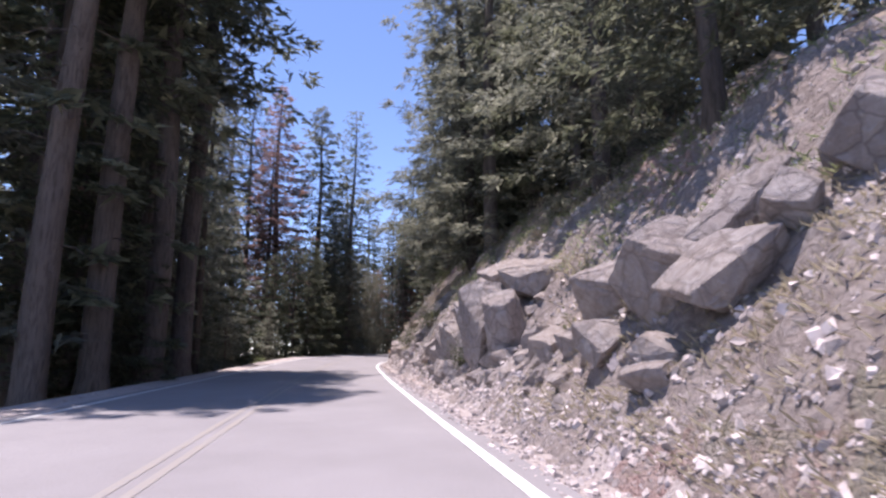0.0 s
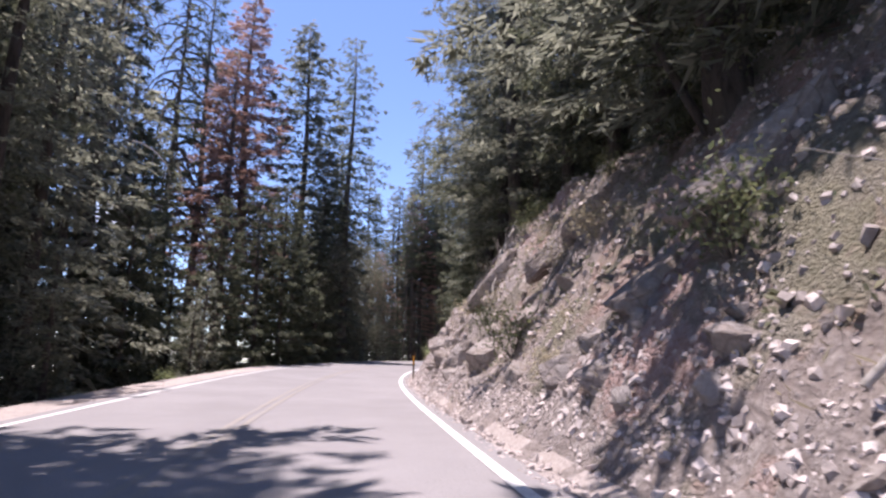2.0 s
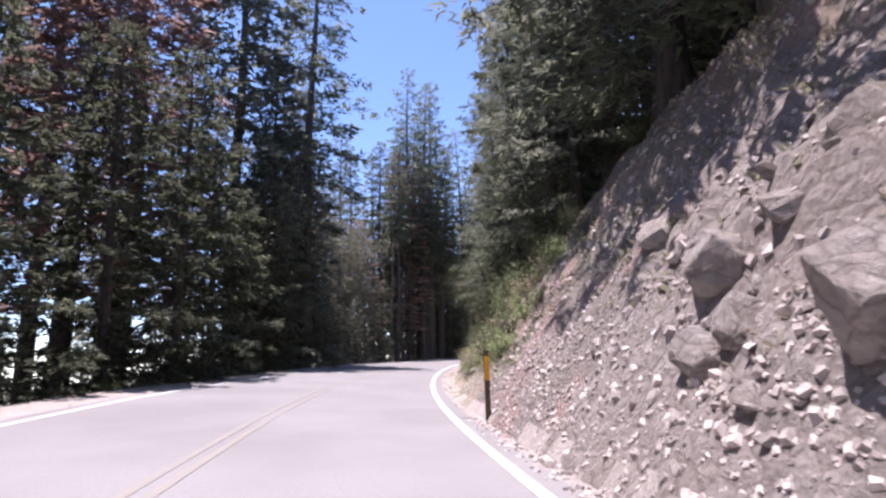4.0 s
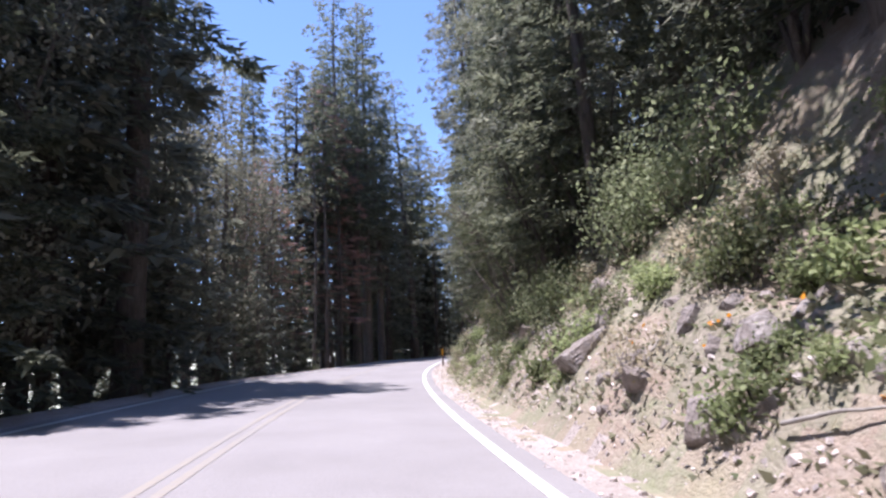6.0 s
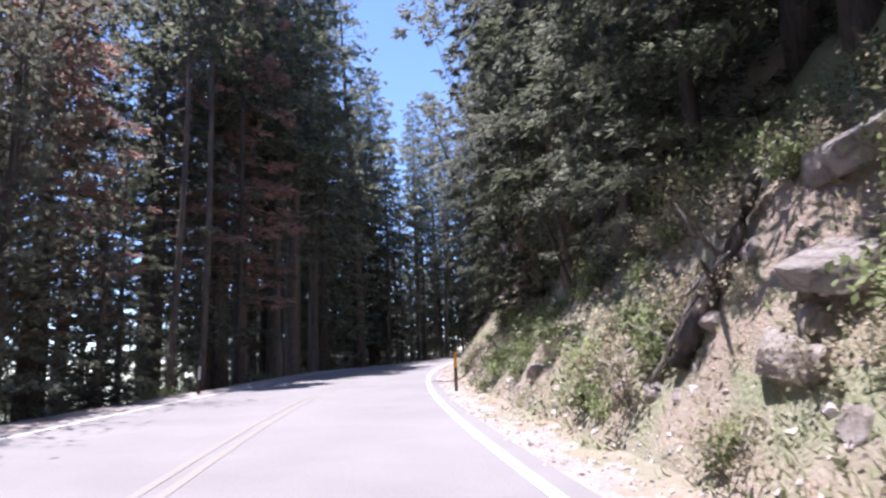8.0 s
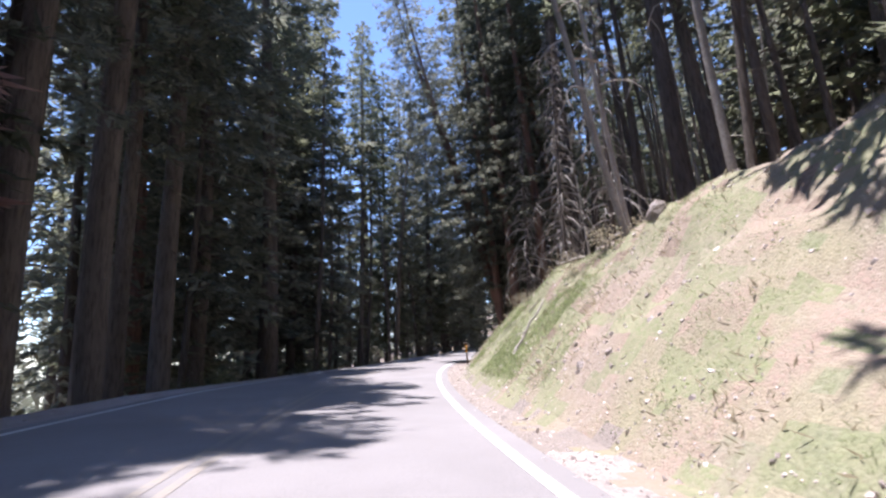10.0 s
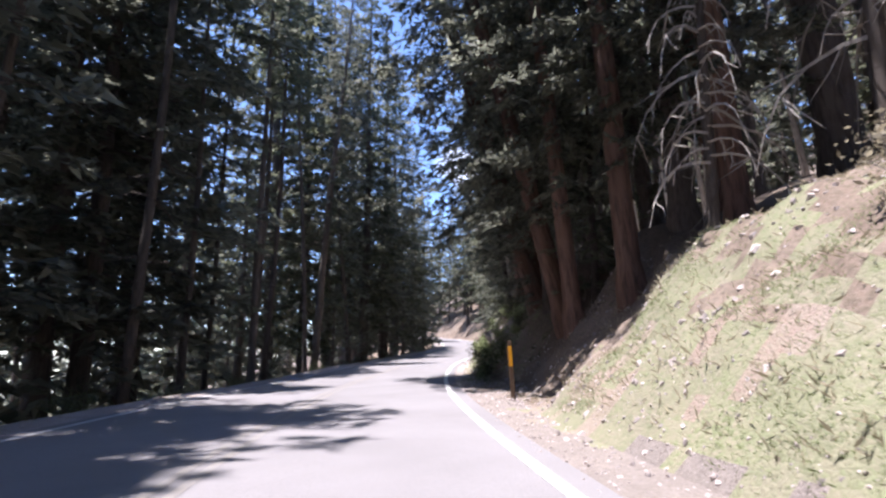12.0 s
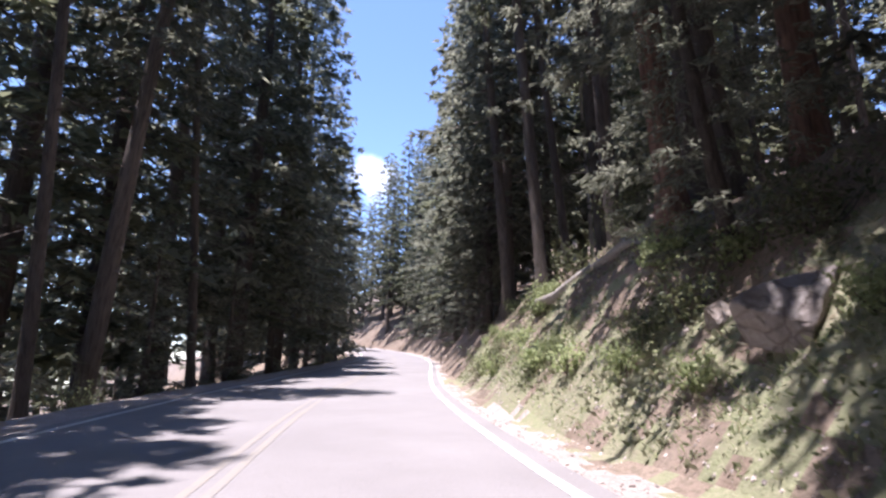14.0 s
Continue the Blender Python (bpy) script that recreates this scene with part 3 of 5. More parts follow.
KIND = {
    "fir": conifer("fir_tree", 1, 40, .10, 5.2, 215, 92, NEEDLES, shape=.5, label="tall dark green conifer with drooping limbs", spray=(.34, .72), slim=(.38, .6)),
    "fir_b": conifer("fir_tree", 2, 37, .12, 5.2, 210, 92, NEEDLES_BLUE, shape=.48, label="tall grey-green conifer with sunlit sprays", spray=(.34, .72), slim=(.38, .6)),
    "fir_near": conifer("roadside_conifer", 21, 34, .12, 4.9, 190, 165, NEEDLES_BLUE, shape=.52, label="tall red-barked conifer with feathery sprays beside the road", bark=BARK_RED, spray=(.2, .44), slim=(.3, .5), stubs=0, limb_share=0),
    "pine": conifer("pine_tree", 3, 41, .36, 4.8, 140, 92, NEEDLES, shape=.45, label="tall conifer with a bare dark lower trunk", spray=(.3, .62), slim=(.3, .48), stubs=24),
    "pine_b": conifer("pine_tree", 4, 37, .30, 4.4, 135, 95, NEEDLES_BLUE, shape=.45, label="grey-green conifer with dead stubs on its trunk", spray=(.3, .62), slim=(.3, .48), stubs=24),
    "cedar": conifer("bushy_conifer", 5, 13, .0, 3.4, 150, 200, OLIVE_NEEDLES, label="bushy conifer with olive foliage down to the ground", shape=.6, spray=(.16, .36), slim=(.34, .55), droop=.05, stubs=0, limb_share=0),
    "young": conifer("young_conifer", 6, 6.5, .0, 1.8, 80, 62, NEEDLES_BLUE, label="young bushy conifer at the forest edge", shape=.7, spray=(.15, .36), slim=(.35, .55), droop=.0),
    "rust": conifer("dying_conifer", 7, 39, .2, 4.4, 185, 115, NEEDLES_DEAD, shape=.55, label="dying conifer with rust-brown needles", droop=.1, spray=(.3, .62), slim=(.32, .5)),
    "pole": conifer("slender_conifer", 8, 31, .55, 2.8, 75, 62, NEEDLES, label="slender conifer with a long bare trunk", girth=.17, spray=(.26, .58), slim=(.3, .48), stubs=30, sides=7),
    "back": conifer("background_conifer", 9, 36, .10, 5.2, 110, 36, NEEDLES, shape=.5, label="dark conifer deep in the forest", spray=(.7, 1.5), slim=(.34, .55), stubs=0, sides=6, limb_share=0),
    "back_b": conifer("background_conifer", 10, 33, .18, 5.0, 105, 36, NEEDLES_BLUE, shape=.5, label="grey-green conifer deep in the forest", spray=(.7, 1.5), slim=(.34, .55), stubs=6, sides=6, limb_share=0),
    "red": conifer("redbark_conifer", 11, 38, .40, 5.6, 130, 190, NEEDLES, bark=BARK_RED, girth=.34, spray=(.22, .5), slim=(.28, .46), label="massive conifer with furrowed red-brown bark", stubs=0, limb_share=0, sides=18),
    "hill": conifer("hillside_conifer", 31, 22, .02, 4.0, 165, 195, NEEDLES_BLUE, shape=.5, label="conifer on the cut with feathery limbs down to the ground", spray=(.17, .4), slim=(.18, .32), stubs=0, limb_share=0, droop=.15),
    "hill_b": conifer("hillside_conifer", 32, 19, .03, 3.8, 145, 195, OLIVE_NEEDLES, shape=.46, label="olive-green conifer on the cut with dense low limbs", spray=(.17, .4), slim=(.18, .32), stubs=0, limb_share=0, droop=.1),
    "low": conifer("understory_conifer", 41, 12, .0, 2.9, 75, 45, NEEDLES, shape=.55, label="low dark conifer under the tall trees", spray=(.32, .75), slim=(.35, .6), stubs=0, limb_share=0, droop=.1, sides=6),
    "mid": conifer("understory_conifer", 42, 22, .02, 4.0, 130, 60, NEEDLES_BLUE, shape=.5, label="dense grey-green conifer behind the roadside trees", spray=(.34, .8), slim=(.3, .5), stubs=0, limb_share=0, droop=.15, sides=6),
    "snag": snag("dead_tree", 12, 33, 70, 4.6, "bare dead conifer with thin hanging branches"),
    "snag_tall": snag("dead_tree", 61, 45, 90, 7.0, "tall dead conifer with long drooping bare branches", wood_mat=BARK, droop=1.35, low=.35, thick=2.2),
    "snag_low": snag("dead_tree", 13, 17, 80, 2.3, "grey dead conifer hung with brittle pale branches", droop=1.5, low=.12),
    "bole": snag("dead_pole", 14, 21, 14, 1.6, "slim pale dead trunk leaning over the bank", bark=DEAD, girth=.55),
    "oak": broadleaf("broadleaf_tree", 15, 9.5, 3.6, 6200, OLIVE, "many-stemmed tree with olive leaves over the bank", leaf=(.06, .13)),
    "oak_b": broadleaf("broadleaf_tree", 16, 6.0, 2.6, 5200, OLIVE, "low tree with olive leaves over the bank", lean=.45, leaf=(.05, .11)),
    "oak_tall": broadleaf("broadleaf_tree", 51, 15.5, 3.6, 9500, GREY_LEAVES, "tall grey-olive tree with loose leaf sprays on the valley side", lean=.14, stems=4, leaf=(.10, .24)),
    "bush": shrub("leafy_bush", 17, 1.5, 1.6, 950, LEAVES, "leafy green bush on the road bank"),
    "bush_b": shrub("olive_bush", 18, 1.1, 1.3, 800, OLIVE, "olive-green bush on the rocky bank"),
    "brush": shrub("dry_bush", 19, .8, 1.0, 380, DRYGRASS, "dry grey-brown bush on the rocky bank"),
    "fern": shrub("green_plant", 20, .55, .9, 420, GREENGRASS, "bright green leafy plant at the foot of the bank", leaf=(.07, .18), category="plant"),
}
GROUP = {"bush": "bank bushes", "bush_b": "bank bushes", "brush": "dry bushes", "fern": "bank plants", "oak": "broadleaf trees", "oak_b": "broadleaf trees", "oak_tall": "broadleaf trees",
         "snag": "dead trees", "snag_tall": "dead trees", "snag_low": "dead trees", "bole": "dead trees"}
USED = set()


def plant(kind, s, u, size=1.0, turn=None, lean=(0, 0), wide=1.0, rng=random, sink=.1):
    turn = rng.uniform(0, 360) if turn is None else turn
    m = Matrix.Translation(spot(s, u, -sink)) @ pose(0, 0, 0, lean[0], lean[1], heading(s)) @ pose(0, 0, 0, 0, 0, turn)
    ob = KIND[kind] if kind not in USED else copy_thing(KIND[kind], m)
    ob.matrix_basis = m
    ob.scale = (size * wide, size * wide, size)
    ob["group"] = GROUP.get(kind, "forest conifers")
    USED.add(kind)
    return ob


PLANTED = []


def grove(seed, s0, s1, u0, u1, gap, kinds, size=(.85, 1.12), lean=(0, 0), tries=1500, keep=None):
    """Trees at random between two lengths and two distances, no two nearer than the gap."""
    rng = random.Random(seed)
    for _ in range(tries):
        s, u = rng.uniform(s0, s1), rng.uniform(u0, u1)
        if (keep is None or keep(s, u)) and all((s - a) ** 2 + (u - b) ** 2 > gap * gap for a, b in PLANTED):
            PLANTED.append((s, u))
            plant(rng.choice(kinds), s, u, rng.uniform(*size), rng=rng, lean=(lean[0] + rng.gauss(0, 1.2), lean[1] + rng.gauss(0, 1.5)))


def row(*trees):
    for kind, s, u, *more in trees:
        PLANTED.append((s, u))
        size, lean, wide = [*more, 1.0, (0, 0), 1.0][0], more[1] if len(more) > 1 else (0, 0), more[2] if len(more) > 2 else 1.0
        plant(kind, s, u, size, lean=lean, wide=wide)


random.seed(5)
# the dark stand by the start, on the valley side
row(("hill", 36.5, -9.8, .95), ("hill", 41, -11.4, 1.0), ("mid", 45, -13, 1.1), ("hill_b", 38.5, -12.4, 1.0), ("mid", 49, -15, 1.0), ("pine", 19.5, -7.9, 1.05), ("pine", 17.2, -8.6, 1.0), ("pine", 22.8, -7.5, 1.0, (0, 0), 1.1), ("pine", 28.2, -7.9, 1.0, (0, 0), 1.15), ("fir", 20.5, -10.5, 1.05), ("hill", 22.5, -10.2, .75), ("mid", 25.5, -11.4, .9), ("cedar", 21.5, -8.6, .8), ("mid", 29, -12.4, 1.0), ("mid", 32.5, -12.6, .9), ("mid", 18, -12, 1.0), ("pine_b", 26, -9.2, .95, (0, 1), 1.15), ("pine", 31.5, -15.5, 1.0), ("fir_near", 29.5, -13.6, 1.05), ("fir_near", 35, -13.6, .95),
    ("fir", 38, -16.5, .9), ("fir_b", 42, -18, 1.0), ("fir", 46, -20, .95), ("mid", 37, -19.5, 1.3), ("fir_b", 43, -22, 1.0), ("fir", 51, -22, 1.0), ("mid", 34, -16, 1.0), ("mid", 40.5, -15.4, .7), ("mid", 45, -18.5, 1.4), ("mid", 48.5, -20.5, 1.4), ("mid", 55, -24.5, 1.6), ("mid", 36, -14.6, 1.2), ("mid", 59, -27, 1.6), ("mid", 31, -17.5, 1.4), ("snag_tall", 65.5, -20.3, 1.0), ("snag", 47, -13, .9), ("pine", 33, -16.5, 1.0), ("cedar", 25, -8.8, .5), ("young", 37, -8.2, .7), ("fir", 23, -12.5, .95),
    ("pine", 52, -16.5, 1.0), ("pole", 55, -18, 1.1), ("pine_b", 47, -17, .95), ("snag", 60, -20, .95))
# bushy trees ahead on the outer side, tall ones behind them
row(("young", 46, -7.6, .6), ("young", 48.5, -8.2, .9), ("cedar", 52, -9.0, .85), ("cedar", 56, -8.2, .98), ("cedar", 60, -7.8, 1.05), ("cedar", 64, -8.4, 1.0), ("young", 50.5, -10.5, 1.2), ("cedar", 49.5, -12.8, 1.2), ("cedar", 54, -14.8, 1.3), ("mid", 60, -18, 1.0), ("cedar", 46, -10.6, .8),
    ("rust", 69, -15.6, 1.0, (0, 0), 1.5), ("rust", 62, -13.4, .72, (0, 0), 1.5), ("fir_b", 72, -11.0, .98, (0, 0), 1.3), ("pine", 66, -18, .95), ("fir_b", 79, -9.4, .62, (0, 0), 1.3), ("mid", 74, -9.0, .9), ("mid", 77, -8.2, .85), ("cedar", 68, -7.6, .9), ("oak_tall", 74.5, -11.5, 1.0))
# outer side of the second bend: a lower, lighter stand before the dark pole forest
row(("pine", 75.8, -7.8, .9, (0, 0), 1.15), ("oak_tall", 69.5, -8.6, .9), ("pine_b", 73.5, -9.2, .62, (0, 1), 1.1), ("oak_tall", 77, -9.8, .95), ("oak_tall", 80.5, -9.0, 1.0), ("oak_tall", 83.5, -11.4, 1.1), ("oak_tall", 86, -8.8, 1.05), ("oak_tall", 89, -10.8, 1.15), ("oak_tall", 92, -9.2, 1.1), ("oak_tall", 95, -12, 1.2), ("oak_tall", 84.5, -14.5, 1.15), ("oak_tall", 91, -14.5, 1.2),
    ("hill", 79, -7.8, .4), ("young", 82.4, -7.4, .8), ("hill_b", 85, -7.6, .4), ("young", 88, -7.6, 1.0), ("hill", 91, -7.7, .45), ("young", 94, -7.4, .9), ("hill_b", 97, -8.4, .5), ("fir", 100, -13, .7), ("fir", 92, -17, .68), ("pine_b", 88, -17.5, .7),
    ("rust", 95.5, -10, .42, (0, 0), 1.7), ("rust", 107, -9.4, .74, (0, 0), 1.6), ("fir_b", 103, -10.4, .8), ("fir", 111, -11, .85), ("pole", 99, -7.6, .8), ("pole", 101, -7.4, .85), ("pole", 104.6, -7.4, .8), ("fir", 126, -14.5, 1.0), ("pine", 116, -11.5, .9), ("pine_b", 106, -12.5, .8))
# the pole forest on the valley side towards the end
row(("pine", 130.2, -8.0, 1.0, (0, 0), 1.1), ("pine", 109, -9.0, 1.0), ("pine", 113, -8.8, 1.0), ("pine", 117, -9.0, 1.05), ("pine_b", 121, -8.8, 1.05), ("pole", 152.5, -10, 1.1), ("fir", 160.5, -12.6, 1.1), ("pole", 111, -9.8, .95), ("pole", 115, -10, 1.0), ("pole", 119, -10.4, .95), ("fir_near", 124, -11.8, .9), ("pole", 123.2, -9.2, .9), ("pine_b", 106.6, -9.6, .8), ("pine_b", 113.5, -9.4, .85), ("pine_b", 119.5, -9.6, .85), ("fir_b", 125.2, -9.6, 1.0), ("fir_b", 146, -13, 1.15, (0, 0), 1.2), ("mid", 112, -12, 1.0), ("mid", 121, -12.5, 1.0), ("fir", 129, -14.5, .95),
    ("pole", 131, -9.0, .75), ("pine_b", 139.5, -12, .9), ("fir_b", 142, -14, .95, (0, 0), 1.25), ("fir_b", 132.5, -13, .9, (0, 0), 1.3), ("mid", 138, -13.2, 1.1), ("mid", 143, -15, 1.3), ("mid", 147, -13.4, 1.1), ("mid", 152, -14, 1.2), ("mid", 134.5, -15.4, 1.3), ("mid", 157, -13, 1.0), ("mid", 128, -11.5, .9), ("pole", 138, -8.2, 1.0), ("fir_b", 140, -11, .9), ("pole", 148, -8.0, 1.1), ("pole", 151, -8.6, 1.0), ("pole", 155, -7.7, .9, (0, -4)),
    ("pine_b", 158.3, -8.4, .9, (0, 4), .8), ("pole", 163.2, -7.4, 1.0, (0, -4)), ("fir", 163, -11, .95), ("fir_b", 168, -11, 1.05), ("fir_b", 174, -11, 1.0), ("fir", 171, -8.4, 1.0), ("fir_b", 179, -8.6, 1.0), ("fir", 187, -9.4, 1.0), ("fir_b", 196, -9.0, .8), ("mid", 176, -8.2, .9), ("mid", 184, -7.8, .8), ("mid", 192, -8, .9), ("mid", 201, -8, .9), ("young", 160, -7.6, .9), ("young", 166, -7.2, .8))
# hill side, first cut
row(("hill", 13.9, 6.9, .95), ("hill_b", 9.4, 7.2, .95), ("hill", 6.5, 9.6, .9), ("hill", 25.6, 6.8, 1.2, (0, 0), 1.15), ("hill_b", 19.5, 8.6, 1.1), ("hill", 29.4, 6.9, 1.2, (0, -4), 1.15), ("hill_b", 31.5, 8.4, 1.05), ("hill", 16.5, 9.5, 1.2), ("hill", 22.5, 9.8, 1.2), ("hill_b", 27.5, 9.8, 1.2),
    ("pole", 46.5, 8.2, .95, (0, -4)), ("hill", 37, 10.5, 1.0), ("hill_b", 40.5, 10.2, 1.0), ("hill", 43.5, 10.4, 1.0), ("hill", 47, 7.0, 1.1, (0, 0), 1.15), ("hill_b", 50.5, 7.2, 1.25, (0, 0), 1.2), ("hill", 54, 8.4, 1.35, (0, 0), 1.15), ("hill_b", 57.5, 9.6, 1.0), ("hill", 58.8, 7.0, .9), ("hill_b", 60.8, 6.6, .85), ("hill", 42, 8.2, 1.0), ("hill_b", 39, 9.2, 1.1), ("hill", 36.3, 9.4, 1.2), ("hill", 61, 8.4, 1.0), ("hill_b", 63.4, 7.0, 1.1, (0, 0), 1.2), ("hill", 65.2, 8.6, 1.0),
    ("oak", 65, 7.0, .5), ("hill", 69.5, 9.0, 1.0), ("hill_b", 72.5, 6.4, 1.0), ("snag", 49, 13, .7), ("hill", 76, 7.2, 1.1), ("fir_b", 60, 13, .7), ("fir", 53, 14, .7), ("fir_b", 70, 11, .8))
# hill side, second cut
row(("oak_b", 75.4, 5.0, .8, (0, -8)), ("oak_b", 78, 4.8, .8, (0, -10)), ("hill_b", 75.8, 6.2, .8, (0, -4)), ("oak", 80, 8.2, 1.0, (0, -2)), ("oak", 76.8, 6.2, .85), ("oak_b", 79.6, 5.4, .9), ("oak_b", 74, 5.6, .9), ("hill_b", 79, 6.6, .8), ("hill", 81.5, 6.9, .9), ("hill_b", 84, 6.2, .8), ("hill", 85.5, 6.8, .95), ("hill_b", 89, 5.9, .85), ("hill_b", 86.4, 5.3, .6), ("hill", 88.4, 5.0, .5), ("hill", 92.5, 6.2, .95), ("hill_b", 97, 6.4, 1.0), ("hill", 83, 9.2, 1.1), ("fir_near", 90, 7.0, .75, (0, -4)), ("fir_near", 94.5, 6.0, .8, (0, -4)), ("fir_b", 87, 9.0, .7), ("cedar", 97.5, 5.6, .8, (0, -6)),
    ("fir_near", 100.5, 6.0, 1.0, (0, -2), 1.1), ("fir_near", 104.5, 7.4, .95), ("oak_b", 73, 6.6, .8), ("oak_b", 92, 5.2, .7), ("oak", 70, 10.5, 1.0), ("fir_b", 106, 8.6, .85))
# hill side, grassy cut and the open forest above it
row(("bole", 114.8, 7.2, 1.0, (0, -14)), ("bole", 117, 8.0, .9, (0, -9)), ("bole", 111, 8.2, 1.0, (0, -7)), ("snag_low", 130.5, 6.3, .72, (0, 0)), ("fir_near", 135, 9.2, .85, (0, -8), .9), ("fir_near", 137.4, 5.2, .85, (0, -14), 1.0), ("fir_near", 141.4, 5.2, .92, (0, -17), 1.05), ("snag_low", 124.5, 7.4, .7), ("snag_low", 128, 8.0, .9), ("snag_low", 122, 8.8, .8), ("pine", 131, 9.5, 1.0, (0, -5)),
    ("fir_near", 133.6, 5.9, .9, (0, -4), .9), ("fir_near", 131.4, 7.4, .85, (0, -3), .85), ("fir_near", 135.6, 5.0, .8, (0, -5), .85), ("pine", 141.5, 8.6, .95, (0, -7), .95), ("red", 138.4, 5.6, .8, (0, -5), .85), ("pine", 134.3, 7.6, .95, (0, -3), .85), ("pole", 136.2, 7.4, 1.1, (0, -6), 1.2), ("fir_near", 142.5, 5.4, .9, (0, -4), 1.15), ("fir_near", 145.5, 5.6, .9, (0, -4), 1.15), ("hill", 140.2, 5.2, .7, (0, -4), 1.1), ("hill_b", 136.8, 6.0, .5),
    ("fir_near", 149.5, 6.6, .85, (0, -3), .85), ("pine", 147.2, 6.2, 1.0, (0, -6), .8), ("pole", 147, 7.6, 1.1, (0, -5)), ("hill", 149.4, 4.9, .5, (0, -8)), ("fir_near", 152.2, 5.6, .9, (0, -4), .9), ("pole", 151.6, 6.6, 1.1, (0, -5), 1.2), ("pine", 154.5, 7.6, .9, (0, -4), .7), ("pine_b", 158, 6.8, .9, (0, -3), .75), ("pine", 162.3, 5.6, .9, (0, -4), .65), ("pine_b", 168.4, 5.2, .95, (0, -5), .75), ("pole", 165, 7.2, 1.1, (0, -4)),
    ("fir_b", 172, 5.6, .95), ("fir_b", 178, 5.2, 1.0), ("fir", 184, 5.4, .95), ("fir_b", 190, 5.0, .95), ("fir", 197, 5.6, .9), ("fir_b", 204, 5.2, .85), ("mid", 176, 5.0, .8), ("mid", 187, 4.8, .8), ("mid", 200, 4.6, .8), ("fir", 211, 5.2, .8), ("fir_b", 218, 5.5, .8), ("fir", 226, 6, .8), ("mid", 208, 4.4, .8), ("mid", 215, 4.4, .7), ("mid", 222, 4.4, .8), ("back", 232, 6, .9), ("back_b", 238, 5, .9), ("rust", 214, 9.5, .75, (0, 0), 1.5))
grove(21, 12, 42, -20, -12, 4.8, ["pole", "back_b", "pine_b", "pole"])
grove(22, 44, 70, -24, -15, 5.0, ["pine", "pole", "pine_b"], size=(.7, .9))
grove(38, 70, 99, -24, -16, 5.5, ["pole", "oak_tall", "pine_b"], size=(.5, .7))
grove(23, 99, 150, -20, -11.5, 5.6, ["pole", "pole", "pine_b", "pole"], size=(.85, 1.1))
grove(24, 150, 235, -22, -12, 6.0, ["back_b", "pole", "pole", "fir_b"], size=(.75, 1.0))
grove(25, 5, 62, -44, -20, 8.8, ["back", "back_b", "back"], size=(.9, 1.2))
grove(40, 62, 108, -44, -22, 8.0, ["back", "back_b"], size=(.5, .75))
grove(41, 108, 250, -44, -20, 8.8, ["back", "back_b", "back"], size=(.85, 1.1))
grove(26, 2, 36, 12, 20, 5.0, ["back_b", "back", "oak"], size=(.6, .75))
grove(32, 36, 75, 15, 24, 5.0, ["back_b", "back"], size=(.5, .65))
grove(27, 75, 108, 9, 18, 4.6, ["fir_b", "back_b", "back", "oak"], size=(.65, .85))
grove(28, 108, 175, 8.5, 22, 3.4, ["pole", "pole", "pine_b", "pole", "bole"], lean=(0, -4), size=(.85, 1.1))
grove(29, 175, 250, 7, 26, 4.6, ["back", "fir_b", "pine", "back_b"], size=(.75, 1.0))
grove(35, 120, 178, -34, -18, 8.0, ["back", "back_b", "low", "pole"], size=(.85, 1.05))
grove(36, 70, 120, -36, -24, 6.5, ["back_b", "low", "pole"], size=(.45, .65))
grove(33, 26, 64, -27, -13, 4.4, ["low"], size=(.6, 1.0))
grove(42, 106, 150, -13, -8.8, 3.0, ["pole"], size=(.8, 1.05))
grove(34, 96, 175, -26, -13, 9.0, ["low"], size=(.5, .9))
grove(39, 104, 205, 13, 36, 4.4, ["back", "back_b", "mid"], size=(.75, 1.0))
grove(30, 5, 235, 20, 42, 9, ["back", "back_b"], size=(.9, 1.1))
grove(31, 200, 275, -22, -7, 5.0, ["back", "fir_b", "back_b", "mid"], size=(.6, .85))
grove(37, 240, 285, 4, 20, 5.0, ["back", "back_b", "mid"], size=(.7, .9))


# ---- the woods far down the valley side ----
def far_woods(seed, count, each=90):
    """Tapering crowns of loose drooping sprays, spread over the slope beyond the near trees."""
    rng = np.random.default_rng(seed)
    s, u = rng.uniform(-120, 330, count), -46 - 260 * rng.random(count) ** 1.5
    x, y = plan(s, u)
    z, h, r = ground_z(s, u), rng.uniform(20, 31, count), rng.uniform(3.2, 5.2, count)
    t = rng.random((count, each)) ** .8
    a = rng.uniform(0, 6.283, (count, each))
    d = r[:, None] * (1 - t) ** .7 * rng.uniform(.15, .75, (count, each))
    base = np.stack([x[:, None] + d * np.cos(a), y[:, None] + d * np.sin(a), z[:, None] + h[:, None] * (.06 + .94 * t)], -1).reshape(-1, 3)
    out = np.stack([np.cos(a), np.sin(a), rng.normal(-.25, .25, a.shape)], -1).reshape(-1, 3)
    out = unit(out + rng.normal(0, .3, out.shape))
    size = (rng.uniform(1.4, 3.0, (count, each)) * (1.05 - .75 * t)).ravel()
    v, f = kites(base, out, unit(np.cross(out, UP + rng.normal(0, .6, out.shape))), size, size * rng.uniform(.4, .65, size.shape))
    return tagged(new("far_woods", mesh_of("far_woods", v, f, [NEEDLES])), "dark conifer woods far down the valley side", "forest", kind="stuff")


far_woods(55, 900)


# ---- bushes and ground plants ----
def sprinkle(seed, count, kinds, s0, s1, u0, u1, size):
    rng = random.Random(seed)
    for _ in range(count):
        plant(rng.choice(kinds), rng.uniform(s0, s1), rng.uniform(u0, u1), rng.uniform(*size), rng=rng, sink=.05)


